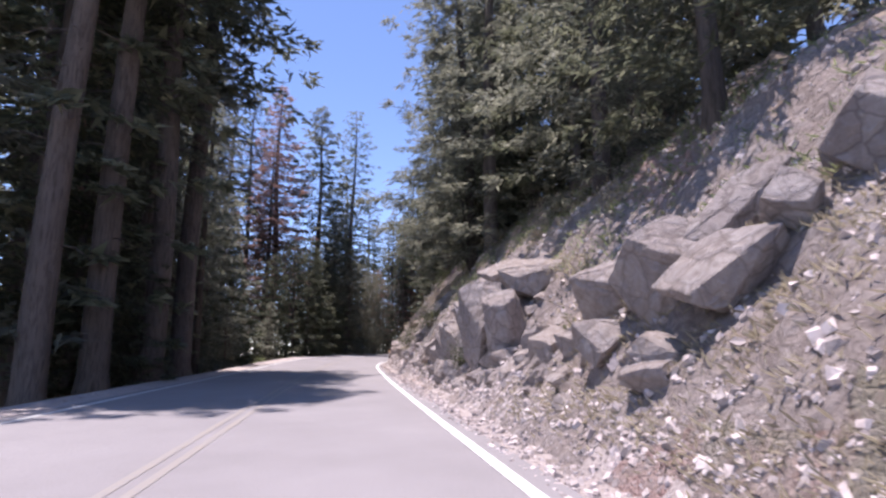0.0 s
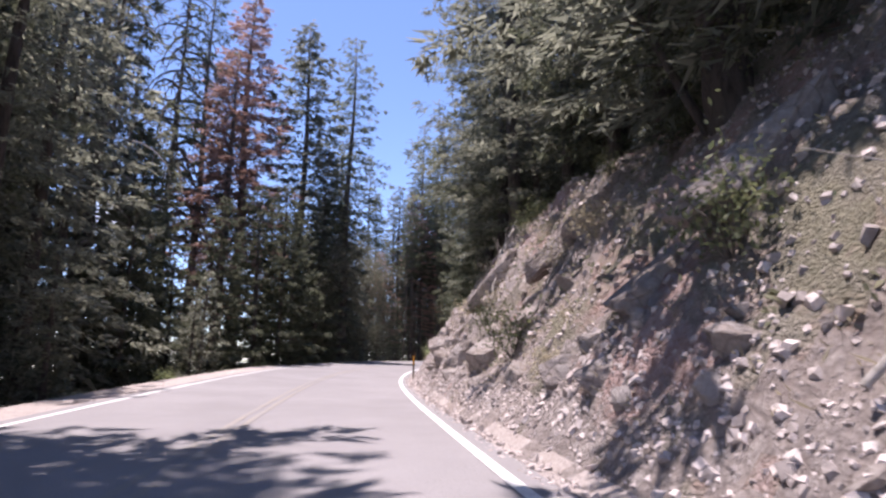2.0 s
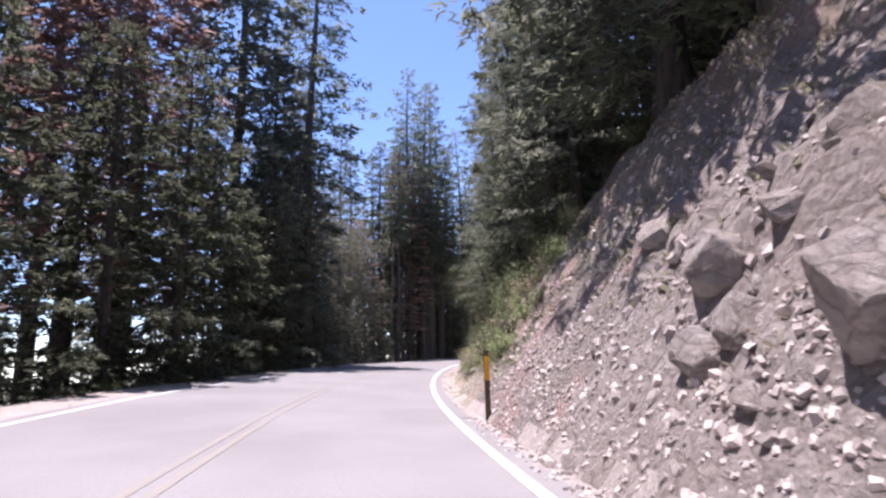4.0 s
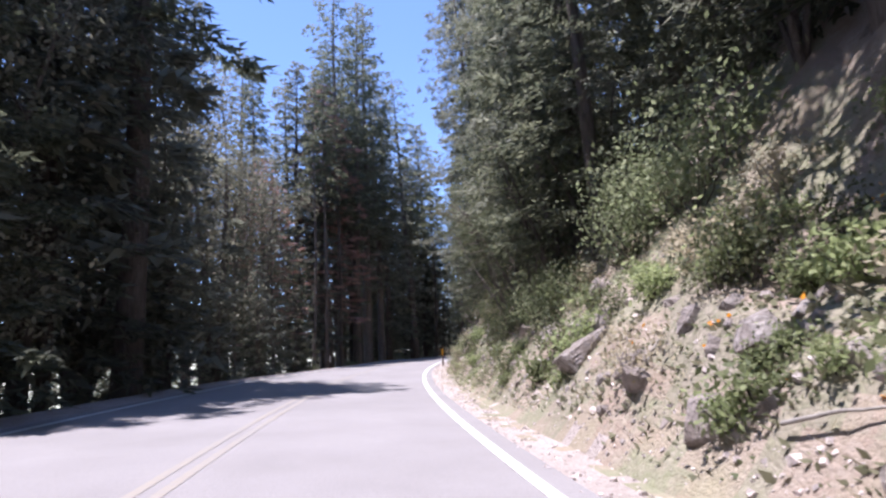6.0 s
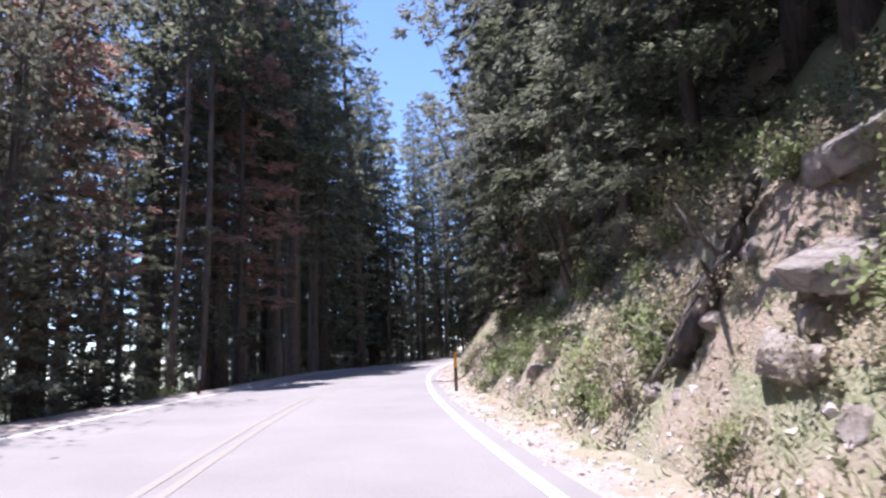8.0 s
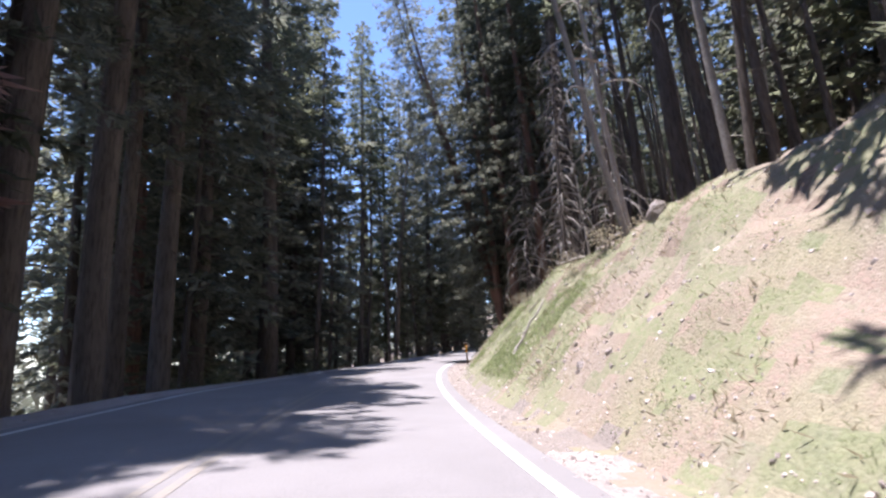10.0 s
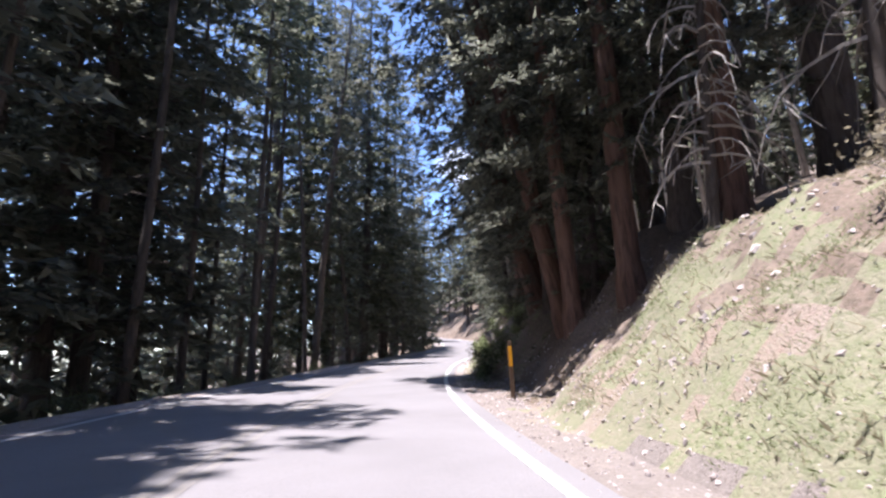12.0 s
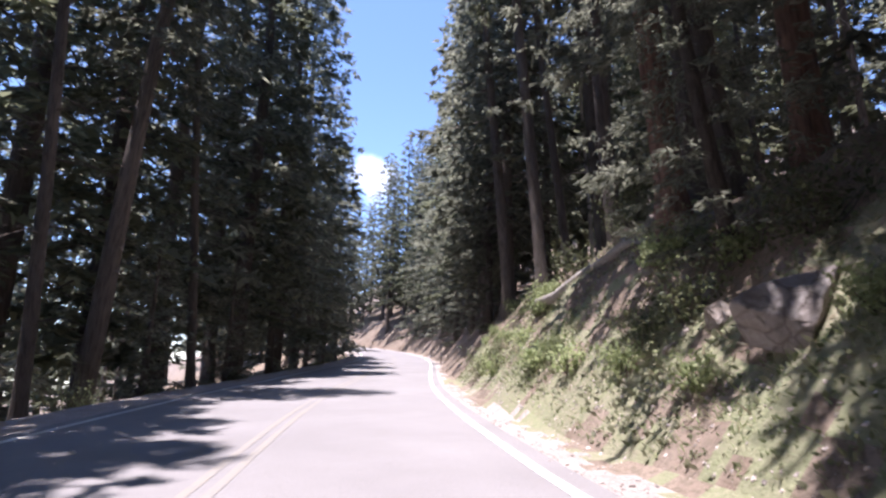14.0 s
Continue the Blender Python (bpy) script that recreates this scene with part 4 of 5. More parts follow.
sprinkle(41, 26, ["brush", "brush", "bush_b"], 8, 46, 2.9, 7.5, (.5, 1.0))
sprinkle(42, 14, ["bush_b", "oak_b"], 14, 60, 6.0, 10, (.6, 1.1))
sprinkle(43, 75, ["bush_b", "fern", "brush", "fern", "fern"], 52, 76, 3.0, 6.0, (.4, .9))
sprinkle(51, 22, ["brush", "brush", "fern"], 70, 90, 3.2, 6.0, (.5, 1.0))
sprinkle(52, 26, ["bush_b", "bush", "brush"], 70, 84, 3.9, 5.4, (.45, .9))
sprinkle(53, 20, ["fern", "bush_b", "brush"], 80, 88, 3.2, 4.8, (.4, .8))
sprinkle(54, 36, ["fern", "brush", "bush_b", "fern"], 56, 67, 3.0, 5.6, (.4, .85))
sprinkle(44, 9, ["bush"], 65.5, 70, 5.0, 6.4, (.9, 1.4))
sprinkle(45, 80, ["bush_b", "fern", "brush", "fern", "fern"], 80, 102, 2.9, 5.5, (.35, .85))
sprinkle(46, 44, ["fern", "bush_b", "fern"], 140, 168, 3.0, 6.0, (.5, 1.0))
sprinkle(50, 18, ["young"], 82, 175, -19, -11.5, (.5, .9))
sprinkle(47, 16, ["fern", "bush_b", "young"], 42, 70, -8.4, -6.9, (.35, .8))
sprinkle(48, 26, ["fern", "bush_b", "bush"], 80, 175, -9.5, -7.0, (.5, 1.0))
sprinkle(49, 14, ["brush"], 104, 132, 4.2, 8.5, (.5, .9))


def scatter(seed, count, s0, s1, u0, u1, edge=1.0):
    rng = np.random.default_rng(seed)
    s = rng.uniform(s0, s1, count)
    u = u0 + (u1 - u0) * rng.random(count) ** edge
    return rng, s, u


def turf(name, seed, patches, mat, label, blade=(.12, .35), per=5, up=.3):
    """Grass in tufts of leaning blades over stretches of the bank."""
    B, A, D, L, W = [], [], [], [], []
    for n, (count, s0, s1, u0, u1) in enumerate(patches):
        rng, s, u = scatter(seed + n, count, s0, s1, u0, u1)
        k = vnoise(s / 1.6, u / 1.1, seed) + rng.normal(0, .15, count) > -.08
        s, u = np.repeat(s[k], per), np.repeat(u[k], per)
        s, u = s + rng.normal(0, .06, len(s)), u + rng.normal(0, .06, len(u))
        x, y = plan(s, u)
        B.append(np.stack([x, y, ground_z(s, u) - .02], 1))
        a = unit(np.stack([rng.normal(0, .5, len(s)), rng.normal(0, .5, len(s)), np.full(len(s), up)], 1))
        A.append(a)
        D.append(unit(np.cross(a, rng.normal(0, 1, (len(s), 3)))))
        size = rng.uniform(*blade, len(s))
        L.append(size)
        W.append(size * (rng.uniform(.08, .18, len(s)) if mat in (GREENGRASS, DRYGRASS) else rng.uniform(.35, .7, len(s))))
    v, f = kites(*(np.concatenate(q) for q in (B, A, D, L, W)))
    return tagged(new(name, mesh_of(name, v, f, [mat])), label, "grass", kind="stuff")


turf("green_grass", 61, [(5000, 102, 110, 2.8, 5.5), (44000, 109, 130, 2.9, 7.0), (9000, 54, 98, 2.8, 6.5), (8000, 138, 168, 2.7, 6), (2200, 40, 72, -8.5, -6.5), (3000, 95, 180, -8.5, -6.4)], GREENGRASS, "bright green spring grass on the banks", blade=(.03, .09), per=4)
turf("tall_grass", 66, [(4500, 112, 123, 2.9, 4.8), (1200, 74, 92, 2.8, 4.0), (1200, 142, 156, 2.8, 4.2)], GREENGRASS, "tall soft green grass at the foot of the bank", blade=(.06, .17), per=6, up=.6)
turf("slope_grass", 64, [(3500, 9, 24, 4.4, 8.0), (1500, 0, 9, 5, 8)], GREENGRASS, "tufts of green grass on the rubble slope", blade=(.08, .25), per=4)
turf("dry_grass", 71, [(4500, -3, 9, 2.5, 5.5), (6000, 9, 50, 2.7, 8), (3500, 50, 104, 2.7, 6.5), (4500, 104, 134, 3.0, 8), (2000, 134, 165, 3, 6)], DRYGRASS, "dry straw-coloured grass on the banks", blade=(.06, .2))
turf("low_weeds", 81, [(3000, 50, 100, 2.7, 6.0), (3000, 138, 168, 2.8, 6), (2500, 8, 50, 3.2, 9)], WEED, "olive weeds and leaf litter on the banks", blade=(.05, .15), per=6)
turf("leafy_groundcover", 86, [(4500, 54, 98, 2.8, 6.0), (4000, 138, 166, 2.8, 5.5)], LEAVES, "green leafy groundcover on the banks", blade=(.03, .09), per=5)
turf("orange_poppies", 88, [(90, 54, 66, 3.2, 5.5)], ORANGE, "scattered orange poppies in the grass", blade=(.06, .10), per=3)


# ---- stones ----
def rock_mesh(seed, mat, extra=5, bevel=.02, flat=.8, jag=.16, slab=False, fine=.11):
    """An angular block with broad broken faces: the hull of scattered corners, its edges worn."""
    rng = np.random.default_rng(seed)
    bm = bmesh.new()
    i = np.arange(12 + extra) + .5
    th, ph = np.arccos(1 - 2 * i / len(i)), i * 2.39996
    pts = np.stack([np.cos(ph) * np.sin(th), np.sin(ph) * np.sin(th), np.cos(th)], 1) + rng.normal(0, .32, (len(i), 3))
    pts = unit(pts) * rng.uniform(.40, .66, (len(i), 1)) * [1.05, .95, 1]
    if slab:
        box = np.array([[x, y, z] for x in (-.5, .5) for y in (-.5, .5) for z in (-.5, .5)])
        chip = box[rng.integers(0, 8, 3)] * [1.1, .7, .75]
        pts = np.concatenate([box * rng.uniform(.72, 1.05, (8, 1)) + rng.normal(0, jag * .45, (8, 3)), chip])
    for p in pts:
        bm.verts.new((p[0], p[1], p[2] * flat))
    hull = bmesh.ops.convex_hull(bm, input=list(bm.verts))
    bmesh.ops.delete(bm, geom=[v for v in set(hull["geom_interior"] + hull["geom_unused"]) if isinstance(v, bmesh.types.BMVert)], context="VERTS")
    # broad flat faces split off at random, as rock breaks along its joints
    for _ in range(7 if bevel else 2):
        n = Vector(unit(rng.normal(0, 1, 3) * [1, 1, .8]))
        far = max(v.co.dot(n) for v in bm.verts)
        cut = bmesh.ops.bisect_plane(bm, geom=bm.verts[:] + bm.edges[:] + bm.faces[:], plane_co=n * far * rng.uniform(.70, .93), plane_no=n, clear_outer=True)
        bmesh.ops.contextual_create(bm, geom=[e for e in cut["geom_cut"] if isinstance(e, bmesh.types.BMEdge)])
    bmesh.ops.dissolve_limit(bm, angle_limit=radians(6), verts=list(bm.verts), edges=list(bm.edges))
    if bevel:
        bmesh.ops.bevel(bm, geom=list(bm.edges), offset=bevel * .6, segments=1, affect="EDGES")
    bmesh.ops.triangulate(bm, faces=list(bm.faces))
    if bevel:
        for _ in range(3):
            bmesh.ops.subdivide_edges(bm, edges=[e for e in bm.edges if e.calc_length() > fine * 1.3], cuts=1)
            bmesh.ops.triangulate(bm, faces=list(bm.faces))
        bm.normal_update()
        off = Vector(rng.uniform(0, 50, 3))
        moves = []
        for v in bm.verts:
            big, _ = noise.voronoi(v.co * 1.7 + off)
            crack = -.022 * max(0, 1 - (big[1] - big[0]) * 9)
            moves.append(crack + .018 * noise.noise(v.co * 2.2 + off) + .010 * noise.noise(v.co * 7 - off))
        for v, d in zip(bm.verts, moves):
            v.co += v.normal * d
    me = bpy.data.meshes.new("rock")
    bm.to_mesh(me)
    bm.free()
    me.materials.append(mat)
    return me


ROCKS = [rock_mesh(200 + i, STONE, 4 + i % 4, .025, .7 + .08 * (i % 5)) for i in range(10)]
CHUNKS = [rock_mesh(220 + i, STONE, 3 + i % 4, .02, .7, fine=.3) for i in range(8)]


def boulder(s, u, size, stretch=(1, 1, 1), turn=(0, 0, 0), lift=0.0, which=0, label="angular grey-pink boulder set in the road cut"):
    ob = new("boulder", ROCKS[which % len(ROCKS)])
    ob.matrix_basis = Matrix.Translation(spot(s, u, lift - .2 * size)) @ pose(0, 0, 0, 0, 0, heading(s)) @ pose(0, 0, 0, *turn)
    ob.scale = [size * k for k in stretch]
    return tagged(ob, label, "rock", group="boulders of the road cut")


# split slabs that jut from the cut: length along the road, distance, size across, along and up, turn, lift
SLABS = [rock_mesh(240 + i, STONE, 0, .03, 1.0, .2, True, .085) for i in range(7)]
for n, (s, u, dims, tn, lf) in enumerate([
        (5.75, 3.65, (1.1, 1.1, .9), (30, -24, 18), .34), (4.8, 3.65, (1.15, .8, .5), (30, -36, -12), .42), (5.35, 4.35, (1.35, .55, .5), (28, -50, 8), .45), (4.4, 4.2, (.6, .5, .4), (28, -45, 20), .36), (4.1, 4.95, (.9, .9, .8), (38, -30, 25), .2), (5.2, 3.2, (.45, .5, .3), (24, -10, 40), .06), (6.3, 3.15, (.6, .6, .4), (28, -18, 10), .05), (5.5, 3.95, (.7, .6, .5), (26, -40, 30), .2),
        (5.15, 3.05, (.5, .6, .35), (0, -15, 30), .02), (6.9, 3.7, (.9, 1.0, .8), (10, -28, 30), .1), (7.6, 4.4, (1.0, 1.0, .6), (12, -40, -10), .1), (8.6, 3.3, (.7, .8, .6), (8, -20, 15), .05), (4.9, 5.6, (.8, .5, .45), (5, -48, 0), .15),
        (18.0, 3.3, (.7, .6, 1.0), (20, -12, 15), .2), (17.3, 3.25, (.75, .65, 1.3), (20, -10, -10), .3), (16.6, 3.3, (.8, .7, 1.4), (20, -12, 20), .35), (15.9, 3.2, (.8, .7, 1.3), (20, -10, 40), .3), (15.2, 3.25, (.85, .7, 1.5), (20, -14, 5), .35), (14.5, 3.25, (.8, .65, 1.2), (20, -8, 25), .3),
        (15.6, 2.85, (.5, .5, .5), (20, 10, 20), .1), (14.5, 2.85, (.45, .6, .4), (30, 0, 50), .1), (16.9, 2.85, (.4, .5, .45), (20, 15, 70), .1), (17.8, 2.8, (.4, .35, .35), (25, 0, 30), .08),
        (13.5, 3.6, (1.5, 1.3, .8), (25, -10, 10), .75), (14.4, 4.1, (1.2, 1.1, .8), (28, -20, 30), .4), (15.4, 4.15, (1.1, 1.0, .6), (24, -24, 0), .3), (16.4, 4.1, (1.0, .9, .6), (28, -22, 45), .25),
        (12.0, 3.2, (1.0, 1.1, 1.9), (20, -12, 12), .35), (11.1, 3.25, (.9, .9, 1.5), (20, -10, -15), .3), (12.3, 3.75, (1.3, 1.0, .45), (24, -18, 5), .85), (11.4, 4.0, (1.2, .9, .6), (26, -25, 20), .45), (13.0, 4.8, (1.0, 1.2, .8), (20, -30, 0), .1),
        (20.1, 3.95, (1.7, .8, .42), (-8, -36, 5), .1), (19.8, 3.4, (1.4, .8, .45), (-6, -34, 12), .05), (19.2, 4.3, (1.3, 1.0, .5), (-10, -36, 0), .05), (18.8, 3.3, (.9, 1.1, .7), (6, -25, 20), -.1), (20.9, 3.2, (1.0, .7, .35), (-8, -30, 20), .0),
        (26.3, 4.6, (2.2, .9, .5), (-10, -38, 0), .1), (27.2, 3.9, (1.6, .8, .45), (-10, -36, 10), .05),
        (34.8, 5.3, (2.4, 1.0, .6), (-12, -40, -8), .3), (33.6, 6.1, (2.4, 1.1, .7), (-12, -40, 0), .3), (39.6, 4.6, (2.2, .9, .55), (-10, -44, -5), .25), (33.9, 3.1, (.8, .8, .7), (8, -30, 25), -.05),
        (66.5, 3.5, (.9, .8, .35), (0, -28, 0), .0), (67.0, 3.9, (.5, .6, .45), (0, -28, 40), .05), (82.7, 4.15, (.95, .75, .32), (8, -22, 10), .1), (82.9, 3.65, (.7, .6, .28), (6, -18, 35), .02), (83.0, 4.8, (.7, .7, .4), (0, -22, 0), .05), (147.1, 3.9, (.8, .8, .6), (8, -30, 20), .1)]):
    ob = boulder(s, u, 1.0, dims, tn, lf + .2, 0, "jutting slab of split grey-pink rock in the road cut")
    ob.data, ob.name = SLABS[n % 7], "split_rock"

# the great broken blocks near the start
for n, (s, u, size, st, tn, lf) in enumerate([
        (7.6, 3.3, 1.0, (1, 1, .8), (0, 30, 0), .1), (8.7, 3.2, .8, (1.2, .8, .8), (0, 0, 50), .05), (4.7, 6.3, 1.6, (1, 1, 1), (20, 10, 20), .1),
        (10, 3.6, 1.2, (1, 1, .8), (10, 30, 15), .1), (17.6, 4.2, 1.0, (1, 1, .8), (10, 30, 15), .1), 
        (18, 3.2, .8, (1, 1, .9), (0, 20, 0), .05), 
        (21, 3.1, .9, (1.2, .8, .6), (0, 30, 20), 0),
        (27, 2.9, .9, (1, 1, .9), (0, 0, 0), .05), (28.4, 3.0, 1.0, (1, 1, .9), (0, 10, 70), .05), (30.3, 2.9, .9, (1.1, .9, .9), (0, 0, 40), .05), (25, 3.2, .8, (1, 1, .9), (0, 20, 0), 0),
        (36.2, 5.0, 1.5, (.6, 1.6, .55), (35, 35, -15), .1),
        (39.4, 4.5, 1.5, (.6, 1.7, .5), (30, 35, -10), .15), (35.5, 3.1, 1.3, (1, 1, 1), (0, 20, 20), .1), (37, 3.0, 1.2, (1, .9, 1), (0, 10, 80), .1), (38.9, 2.8, 1.3, (1, 1, 1), (0, 25, 10), .1), (40.4, 2.7, 1.2, (1, 1, .9), (0, 20, 50), .1),
        (36.2, 4.0, 1.0, (1, 1, .8), (0, 30, 0), .05), (42, 3.0, 1.3, (1, 1, 1), (0, 30, 70), .1), (44, 3.4, 1.2, (1, 1, .8), (0, 30, 0), .05), (32, 4.5, .9, (1.2, .8, .6), (0, 40, 20), .05),
        (57.9, 4.1, 1.0, (1.2, 1, .7), (0, 30, 30), .1), (57.6, 3.0, .8, (1, 1, .9), (0, 0, 0), .05), (60.6, 3.0, .7, (1, 1, .9), (0, 20, 30), .05), (62.6, 3.1, .9, (1, 1, .9), (0, 20, 80), .05), (64, 3.2, .8, (1.1, .9, .8), (0, 20, 10), .05),
        (66.6, 4.0, .9, (1.1, 1, .8), (10, 20, 0), .1), (66.4, 3.3, .8, (1.4, 1, .6), (0, 30, 30), .05), (69.4, 4.0, .9, (1, 1, 1), (0, 20, 60), .05), (68.0, 4.6, 1.1, (1, 1, .8), (0, 30, 0), .1), (72.4, 4.2, 1.1, (1, 1, .8), (0, 30, 50), .1),
        (86.6, 3.6, .8, (1, 1, .8), (0, 30, 30), .05),
        (89.6, 3.4, .9, (1, 1, .8), (0, 40, 0), .05), (78, 4.2, 1.0, (1, 1, .8), (0, 30, 10), .05), (109.9, 5.6, .8, (1, 1, .9), (0, 20, 30), .1), (108.6, 3.4, .5, (1, 1, .5), (0, -25, 40), .02), (113.3, 5.9, .7, (1, 1, .8), (0, 0, 50), .1),
        (147.2, 4.0, 1.0, (1, 1, 1), (0, 20, 30), .1), (148.6, 4.1, .8, (1, 1, .9), (0, 20, 90), .05), (146.0, 4.6, 1.0, (1, 1, .8), (0, 30, 0), .1), (138.5, 3.6, .8, (1, 1, .8), (0, 30, 10), .05), (137.2, 3.8, .7, (1, 1, .8), (0, 10, 80), .05)]):
    boulder(s, u, size * .72, st, tn, lf * .4, n)

rng_b = random.Random(77)
# broken bedrock along the foot of the cut, its blocks still set edge to edge
for count, s0, s1, u0, u1, small, large in ((24, 6.5, 12, 2.8, 3.7, .25, .6), (24, 17.5, 29, 2.75, 3.6, .25, .6), (48, 32.5, 46, 2.7, 4.1, .3, .8), (22, 62, 71, 3.1, 4.2, .2, .5), (12, 76, 84, 3.2, 4.6, .2, .5), (12, 144, 150, 3.3, 4.4, .2, .5), (46, 9.5, 18.5, 2.7, 4.3, .3, .75), (12, 81.5, 87, 3.3, 4.8, .2, .45), (22, 33, 41, 3.0, 4.6, .25, .6), (14, 56, 63, 3.0, 4.4, .15, .4)):
    for n in range(count):
        k = rng_b.uniform(small, large)
        boulder(rng_b.uniform(s0, s1), rng_b.uniform(u0, u1), k, (rng_b.uniform(.8, 1.2), rng_b.uniform(.7, 1.3), rng_b.uniform(.8, 1.4)), (rng_b.gauss(22, 8), rng_b.gauss(-20, 8), rng_b.gauss(10, 14)), k * .02, n, "fractured block of grey-pink bedrock in the road cut").data = CHUNKS[n % 8]
for n in range(60):
    s = rng_b.uniform(7, 50)
    boulder(s, 2.5 + 5 * rng_b.random() ** 1.6, .12 + .38 * rng_b.random() ** 2, (rng_b.uniform(.8, 1.4), 1, rng_b.uniform(.5, .9)), [rng_b.uniform(0, 360) for _ in range(3)], 0, n, "small angular stone block on the rubble slope").data = CHUNKS[n % 8]
for n in range(10):
    boulder(rng_b.uniform(55, 100), rng_b.uniform(2.8, 5), rng_b.uniform(.15, .4), (1.1, 1, .7), [rng_b.uniform(0, 360) for _ in range(3)], 0, n, "small stone in the overgrown bank").data = CHUNKS[n % 8]


def rubble(name, seed, patches, label, mat):
    """Loose broken stone: thousands of low angular chips, each a skewed block half sunk in the ground."""
    ring = np.array([[1, .7], [-.8, 1], [-1, -.8], [.8, -1.]])
    quad = np.array([[4, 5, 6, 7], [0, 1, 5, 4], [1, 2, 6, 5], [2, 3, 7, 6], [3, 0, 4, 7]])
    V, F, n0 = [], [], 0
    for n, (count, s0, s1, u0, u1, small, large, edge) in enumerate(patches):
        rng, s, u = scatter(seed + n, count, s0, s1, u0, u1, edge)
        x, y = plan(s, u)
        z, e = ground_z(s, u), .12
        x1, y1 = plan(s, u + e)
        x2, y2 = plan(s + e, u)
        nrm = np.cross(np.stack([x1 - x, y1 - y, ground_z(s, u + e) - z], 1), np.stack([x2 - x, y2 - y, ground_z(s + e, u) - z], 1))
        nrm = unit(unit(nrm) * np.sign(nrm[:, 2:3]) + rng.normal(0, .22, (count, 3)))
        p = unit(np.cross(nrm, rng.normal(0, 1, (count, 3))))
        q = np.cross(nrm, p)
        r = small + (large - small) * rng.random(count) ** 3
        low = ring[None] * rng.uniform(.7, 1.15, (count, 4, 1)) * np.stack([np.ones(count), rng.uniform(.55, 1, count)], 1)[:, None]
        high = low * rng.uniform(.45, .9, (count, 4, 1)) + rng.normal(0, .08, (count, 1, 2))
        tall = rng.uniform(.25, .7, (count, 1)) + rng.normal(0, .15, (count, 4))
        flat = np.concatenate([low, high], 1) * r[:, None, None]
        lift = np.concatenate([np.full((count, 4), -.5), tall], 1) * r[:, None]
        V.append((np.stack([x, y, z], 1)[:, None] + flat[..., :1] * p[:, None] + flat[..., 1:] * q[:, None] + lift[..., None] * nrm[:, None]).reshape(-1, 3))
        F.append((quad[None] + (np.arange(count) * 8)[:, None, None] + n0).reshape(-1, 4))
        n0 += count * 8
    return tagged(new(name, mesh_of(name, np.concatenate(V), np.concatenate(F), [mat])), label, "gravel", kind="stuff")


rubble("loose_rubble", 90, [(13000, -3, 50, 1.75, 3.1, .015, .06, 1.2), (15000, 0, 52, 2.5, 8.0, .02, .085, 1.2), (5000, 50, 104, 1.8, 3.1, .012, .045, 1.0), (1200, 55, 100, 2.8, 5.5, .02, .09, 1.2),
                            (7000, 104, 165, 1.8, 3.6, .01, .04, 1.1), (900, 104, 128, 3.2, 7, .015, .07, 1.0), (700, 127, 139, 2.6, 6.5, .02, .08, 1.0), (900, -5, 170, -7.2, -5.5, .01, .04, 1.0)],
       "pale broken stone along the edge of the road", RUBBLE)

# ---- fallen wood ----
def log(name, a, b, r, label, mat=None, twigs=0, seed=0, bow=.1):
    """A fallen trunk or branch from a to b (length, distance, lift), with twig stubs."""
    rng = np.random.default_rng(seed)
    p, q = np.array(spot(*a)), np.array(spot(*b))
    t = np.linspace(0, 1, 8)[:, None]
    L = np.linalg.norm(q - p)
    pts = p + (q - p) * t + UP * (bow * L * .3 * np.sin(t * np.pi)) + rng.normal(0, .012 * L, (8, 3))
    ob = new(name, mesh_of(name, *tube(pts - p, np.linspace(r, r * .45, 8), 7), [mat or DEAD], True))
    ob.location = p
    for _ in range(min(twigs, 7)):
        k = rng.integers(1, 7)
        d = unit(rng.normal(0, 1, 3) + UP * .4) * rng.uniform(.15, .45) * min(L, 2.2)
        c = pts[k] - p
        part("branch_stub", mesh_of("branch_stub", *tube([c, c + d * .6 + rng.normal(0, .04, 3), c + d], [r * .28, r * .2, r * .07], 4), [mat or DEAD], True), ob)
    return tagged(ob, label, "dead wood", group="fallen wood")


log("fallen_log", (84.4, 3.5, .1), (83.9, 4.45, .3), .15, "dark fallen trunk leaning down the bank", BARK, 4, 1, .0)
log("fallen_branch", (86.0, 3.3, .1), (84.0, 4.0, .3), .03, "thin dead branch on the bank", None, 8, 2)
log("fallen_branch", (84.9, 3.4, .15), (83.9, 3.9, .45), .03, "splintered pale branch across a fallen trunk", None, 7, 21)
log("fallen_branch", (84.4, 3.9, .4), (85.4, 3.7, .3), .025, "splintered pale branch across a fallen trunk", None, 6, 22)
log("fallen_branch", (22.6, 3.0, .15), (23.8, 5.2, .4), .04, "bleached dead branch on the rubble slope", None, 8, 3)
log("fallen_branch", (23.6, 2.9, .1), (23.0, 4.6, .3), .03, "bleached dead branch on the rubble slope", None, 6, 4)
log("fallen_branch", (21.4, 5.0, .1), (20.6, 6.6, .2), .06, "bleached dead branch on the rubble slope", None, 4, 5)
log("fallen_branch", (32.5, 3.6, .1), (33.6, 5.2, .3), .04, "bleached dead branch on the rubble slope", None, 3, 6)
log("fallen_log", (41.0, 5.2, .15), (43.6, 6.4, .3), .10, "bleached log lying on the rock ledge", None, 4, 7)
log("fallen_branch", (38.6, 4.3, .1), (40.2, 5.0, .6), .05, "splintered grey stump wood on the rock ledge", None, 9, 8)
log("fallen_log", (113.0, 6.9, .2), (119.5, 7.4, .2), .08, "bleached thin log along the top of the bank", None, 10, 9)
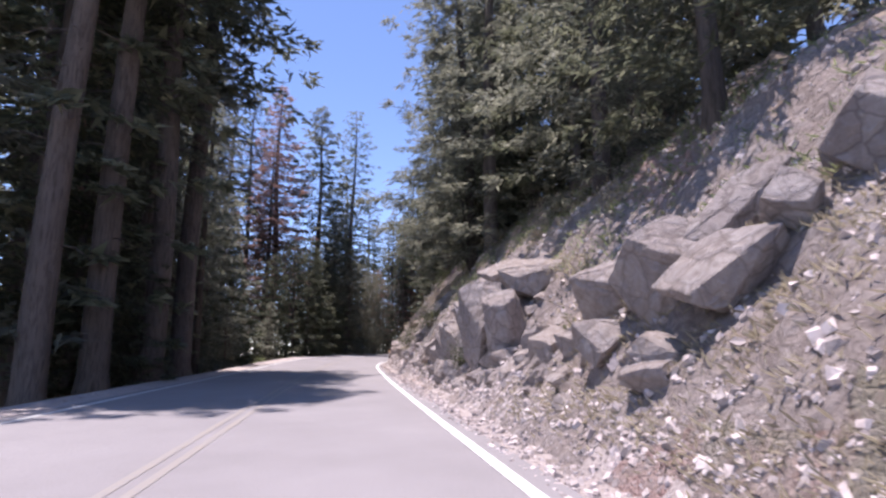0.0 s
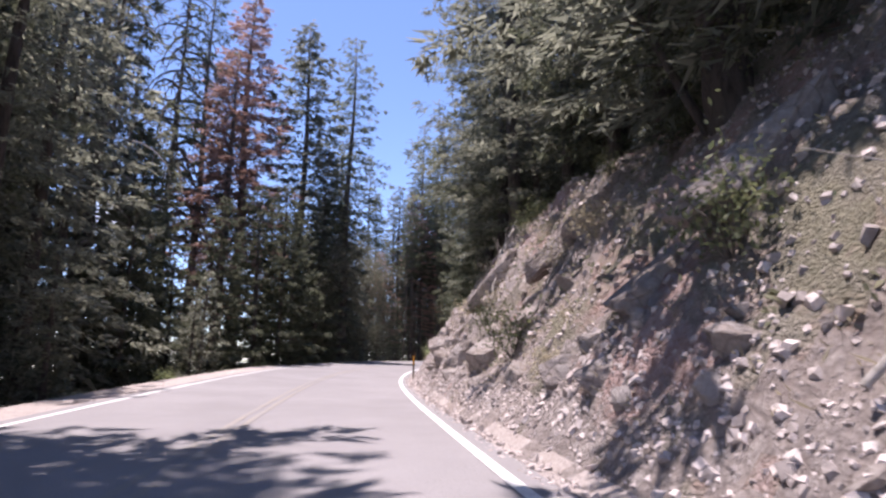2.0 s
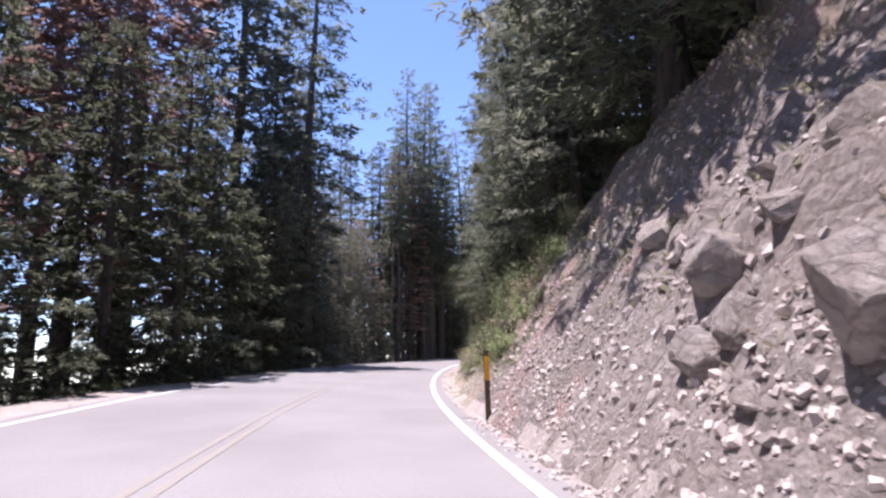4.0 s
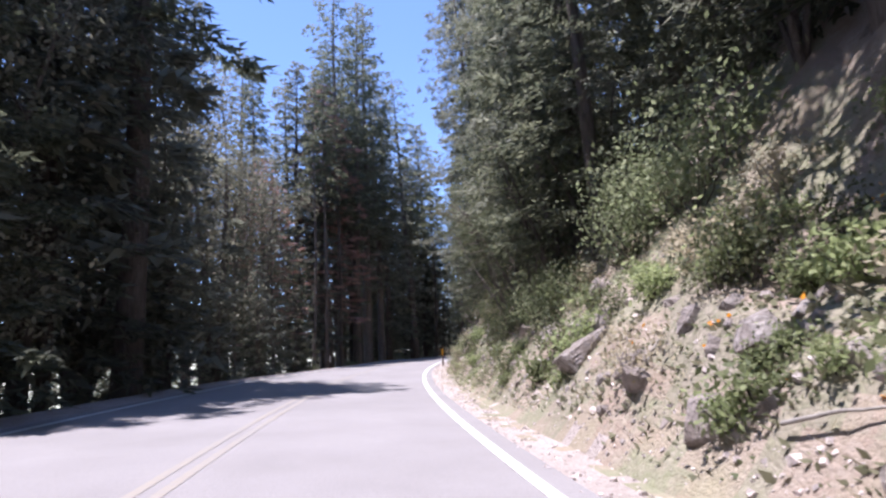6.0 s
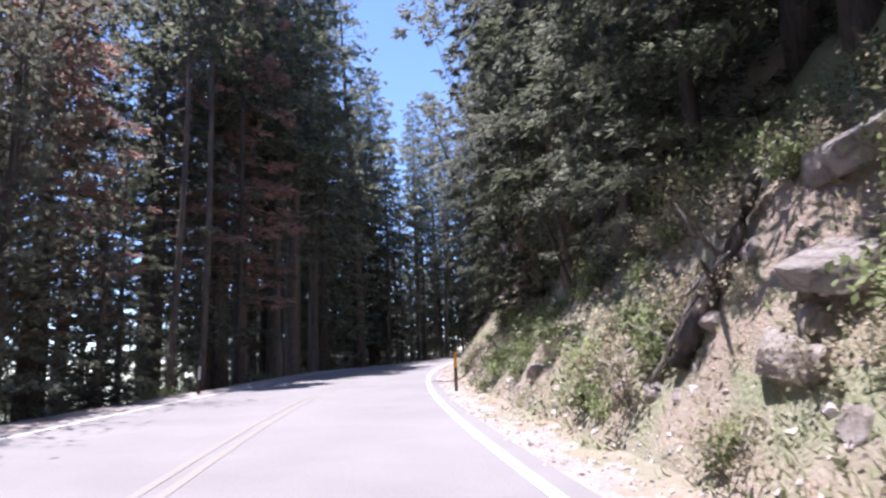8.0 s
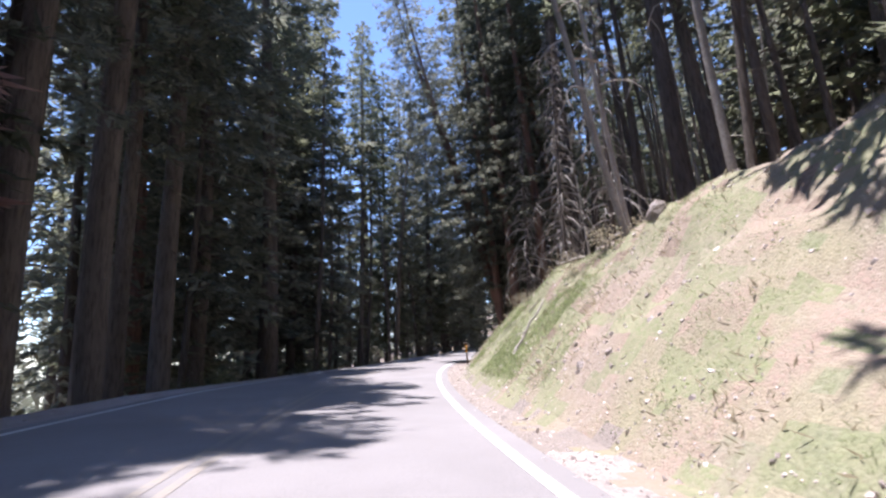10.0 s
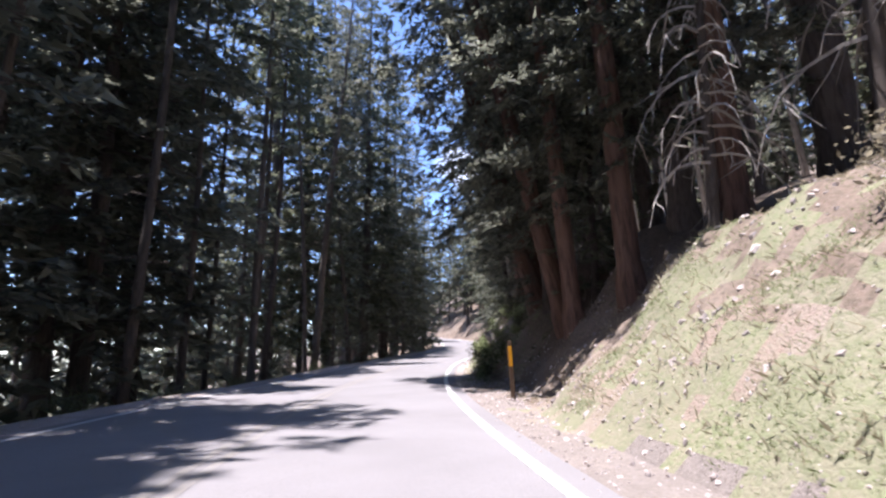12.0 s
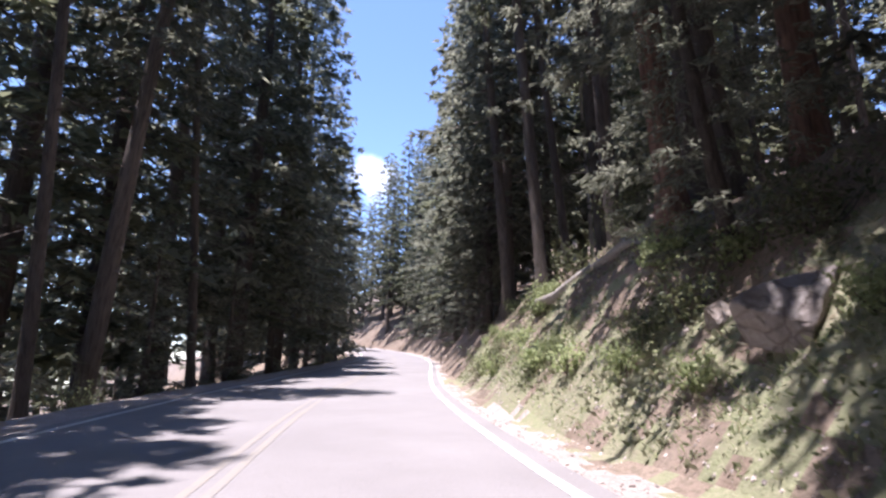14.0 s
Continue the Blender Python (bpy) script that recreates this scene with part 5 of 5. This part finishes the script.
log("fallen_branch", (117.5, 6.6, .2), (121, 6.3, .3), .05, "bleached dead branch along the top of the bank", None, 12, 10)
log("fallen_log", (123, 8.2, .2), (128, 8.6, .2), .12, "grey log on the forest floor", None, 2, 11)
log("fallen_log", (121, 9.4, .2), (127, 10.4, .2), .10, "grey log on the forest floor", None, 2, 12)
log("fallen_branch", (114.2, 3.3, .05), (114.8, 4.4, .3), .045, "mossy broken branch on the grassy bank", None, 5, 13)
log("fallen_branch", (117.0, 4.4, .05), (116.2, 4.6, .1), .025, "pale stick on the grassy bank", None, 2, 14)
log("fallen_branch", (119.2, 3.9, .05), (118.4, 4.2, .15), .02, "pale stick on the grassy bank", None, 3, 15)
log("fallen_branch", (132.6, 3.0, .08), (133.4, 3.6, .3), .02, "pale stick leaning at the foot of a marker post", None, 0, 16)
log("fallen_branch", (61.6, 3.0, .15), (60.8, 3.2, .05), .02, "thin bleached stick at the bank's foot", None, 0, 17)
log("fallen_log", (139, 8.6, .2), (148, 9.2, .2), .14, "grey log on the forest floor", None, 3, 18)
log("fallen_log", (157.4, 4.3, .2), (150.5, 5.6, .3), .15, "pale log along the crest of the bank", None, 4, 19)


# ---- marker posts ----
def marker_post(s, u, face, label, tilt=(0, 0), tall=1.22):
    """A flat brown plank post with a reflector strip near its top."""
    root = new("marker_post")
    root.matrix_basis = Matrix.Translation(spot(s, u, 0)) @ pose(0, 0, 0, tilt[0], tilt[1], heading(s))

    def slab(name, w, d, z0, z1, y, mat, lab=""):
        bm = bmesh.new()
        bmesh.ops.create_cube(bm, size=1.0)
        for v in bm.verts:
            v.co = (v.co.x * w, v.co.y * d + y, z0 + (v.co.z + .5) * (z1 - z0))
        bmesh.ops.bevel(bm, geom=list(bm.edges), offset=.006, segments=1, affect="EDGES")
        me = bpy.data.meshes.new(name)
        bm.to_mesh(me)
        bm.free()
        me.materials.append(mat)
        part(name, me, root, lab)

    slab("post", .095, .05, -.4, tall, 0, WOODPOST)
    slab("reflector", .085, .008, tall - .55, tall - .12, -.031, face, "amber reflective strip" if face is AMBER else "white reflective strip")
    return tagged(root, label, "marker post", group="roadside marker posts")


marker_post(132.9, 2.75, AMBER, "weathered wooden marker post with an amber reflector", (0, -3), 1.28)
marker_post(49.5, 2.15, AMBER, "brown marker post with an amber reflector on the bend")
marker_post(94.8, 2.25, AMBER, "brown marker post with an amber reflector on the bend", (0, 1))
marker_post(97.5, -6.0, WHITE_R, "slim brown stake on the valley edge of the road", (0, 2), 1.0)
marker_post(190, 2.4, WHITE_R, "far marker post with a white reflector at the road edge")

# ---- stones at the road's edge ----
ground_ob = bpy.data.objects["ground"]
SMALL = [rock_mesh(300 + i, RUBBLE, 4, 0, .6) for i in range(8)]
rng_s = random.Random(99)
for n in range(280):
    s = rng_s.uniform(6, 46) if n < 210 else rng_s.uniform(104, 140)
    u = rng_s.uniform(1.85, 2.9) if n < 210 else rng_s.uniform(2.2, 3.4)
    ob = new("stone", SMALL[n % 8])
    ob.parent = ground_ob
    k = rng_s.uniform(.05, .14) if n < 210 else rng_s.uniform(.04, .10)
    ob.matrix_basis = Matrix.Translation(spot(s, u, k * .12)) @ pose(0, 0, 0, *[rng_s.uniform(0, 360) for _ in range(3)])
    ob.scale = (k * 1.3, k, k * .6)
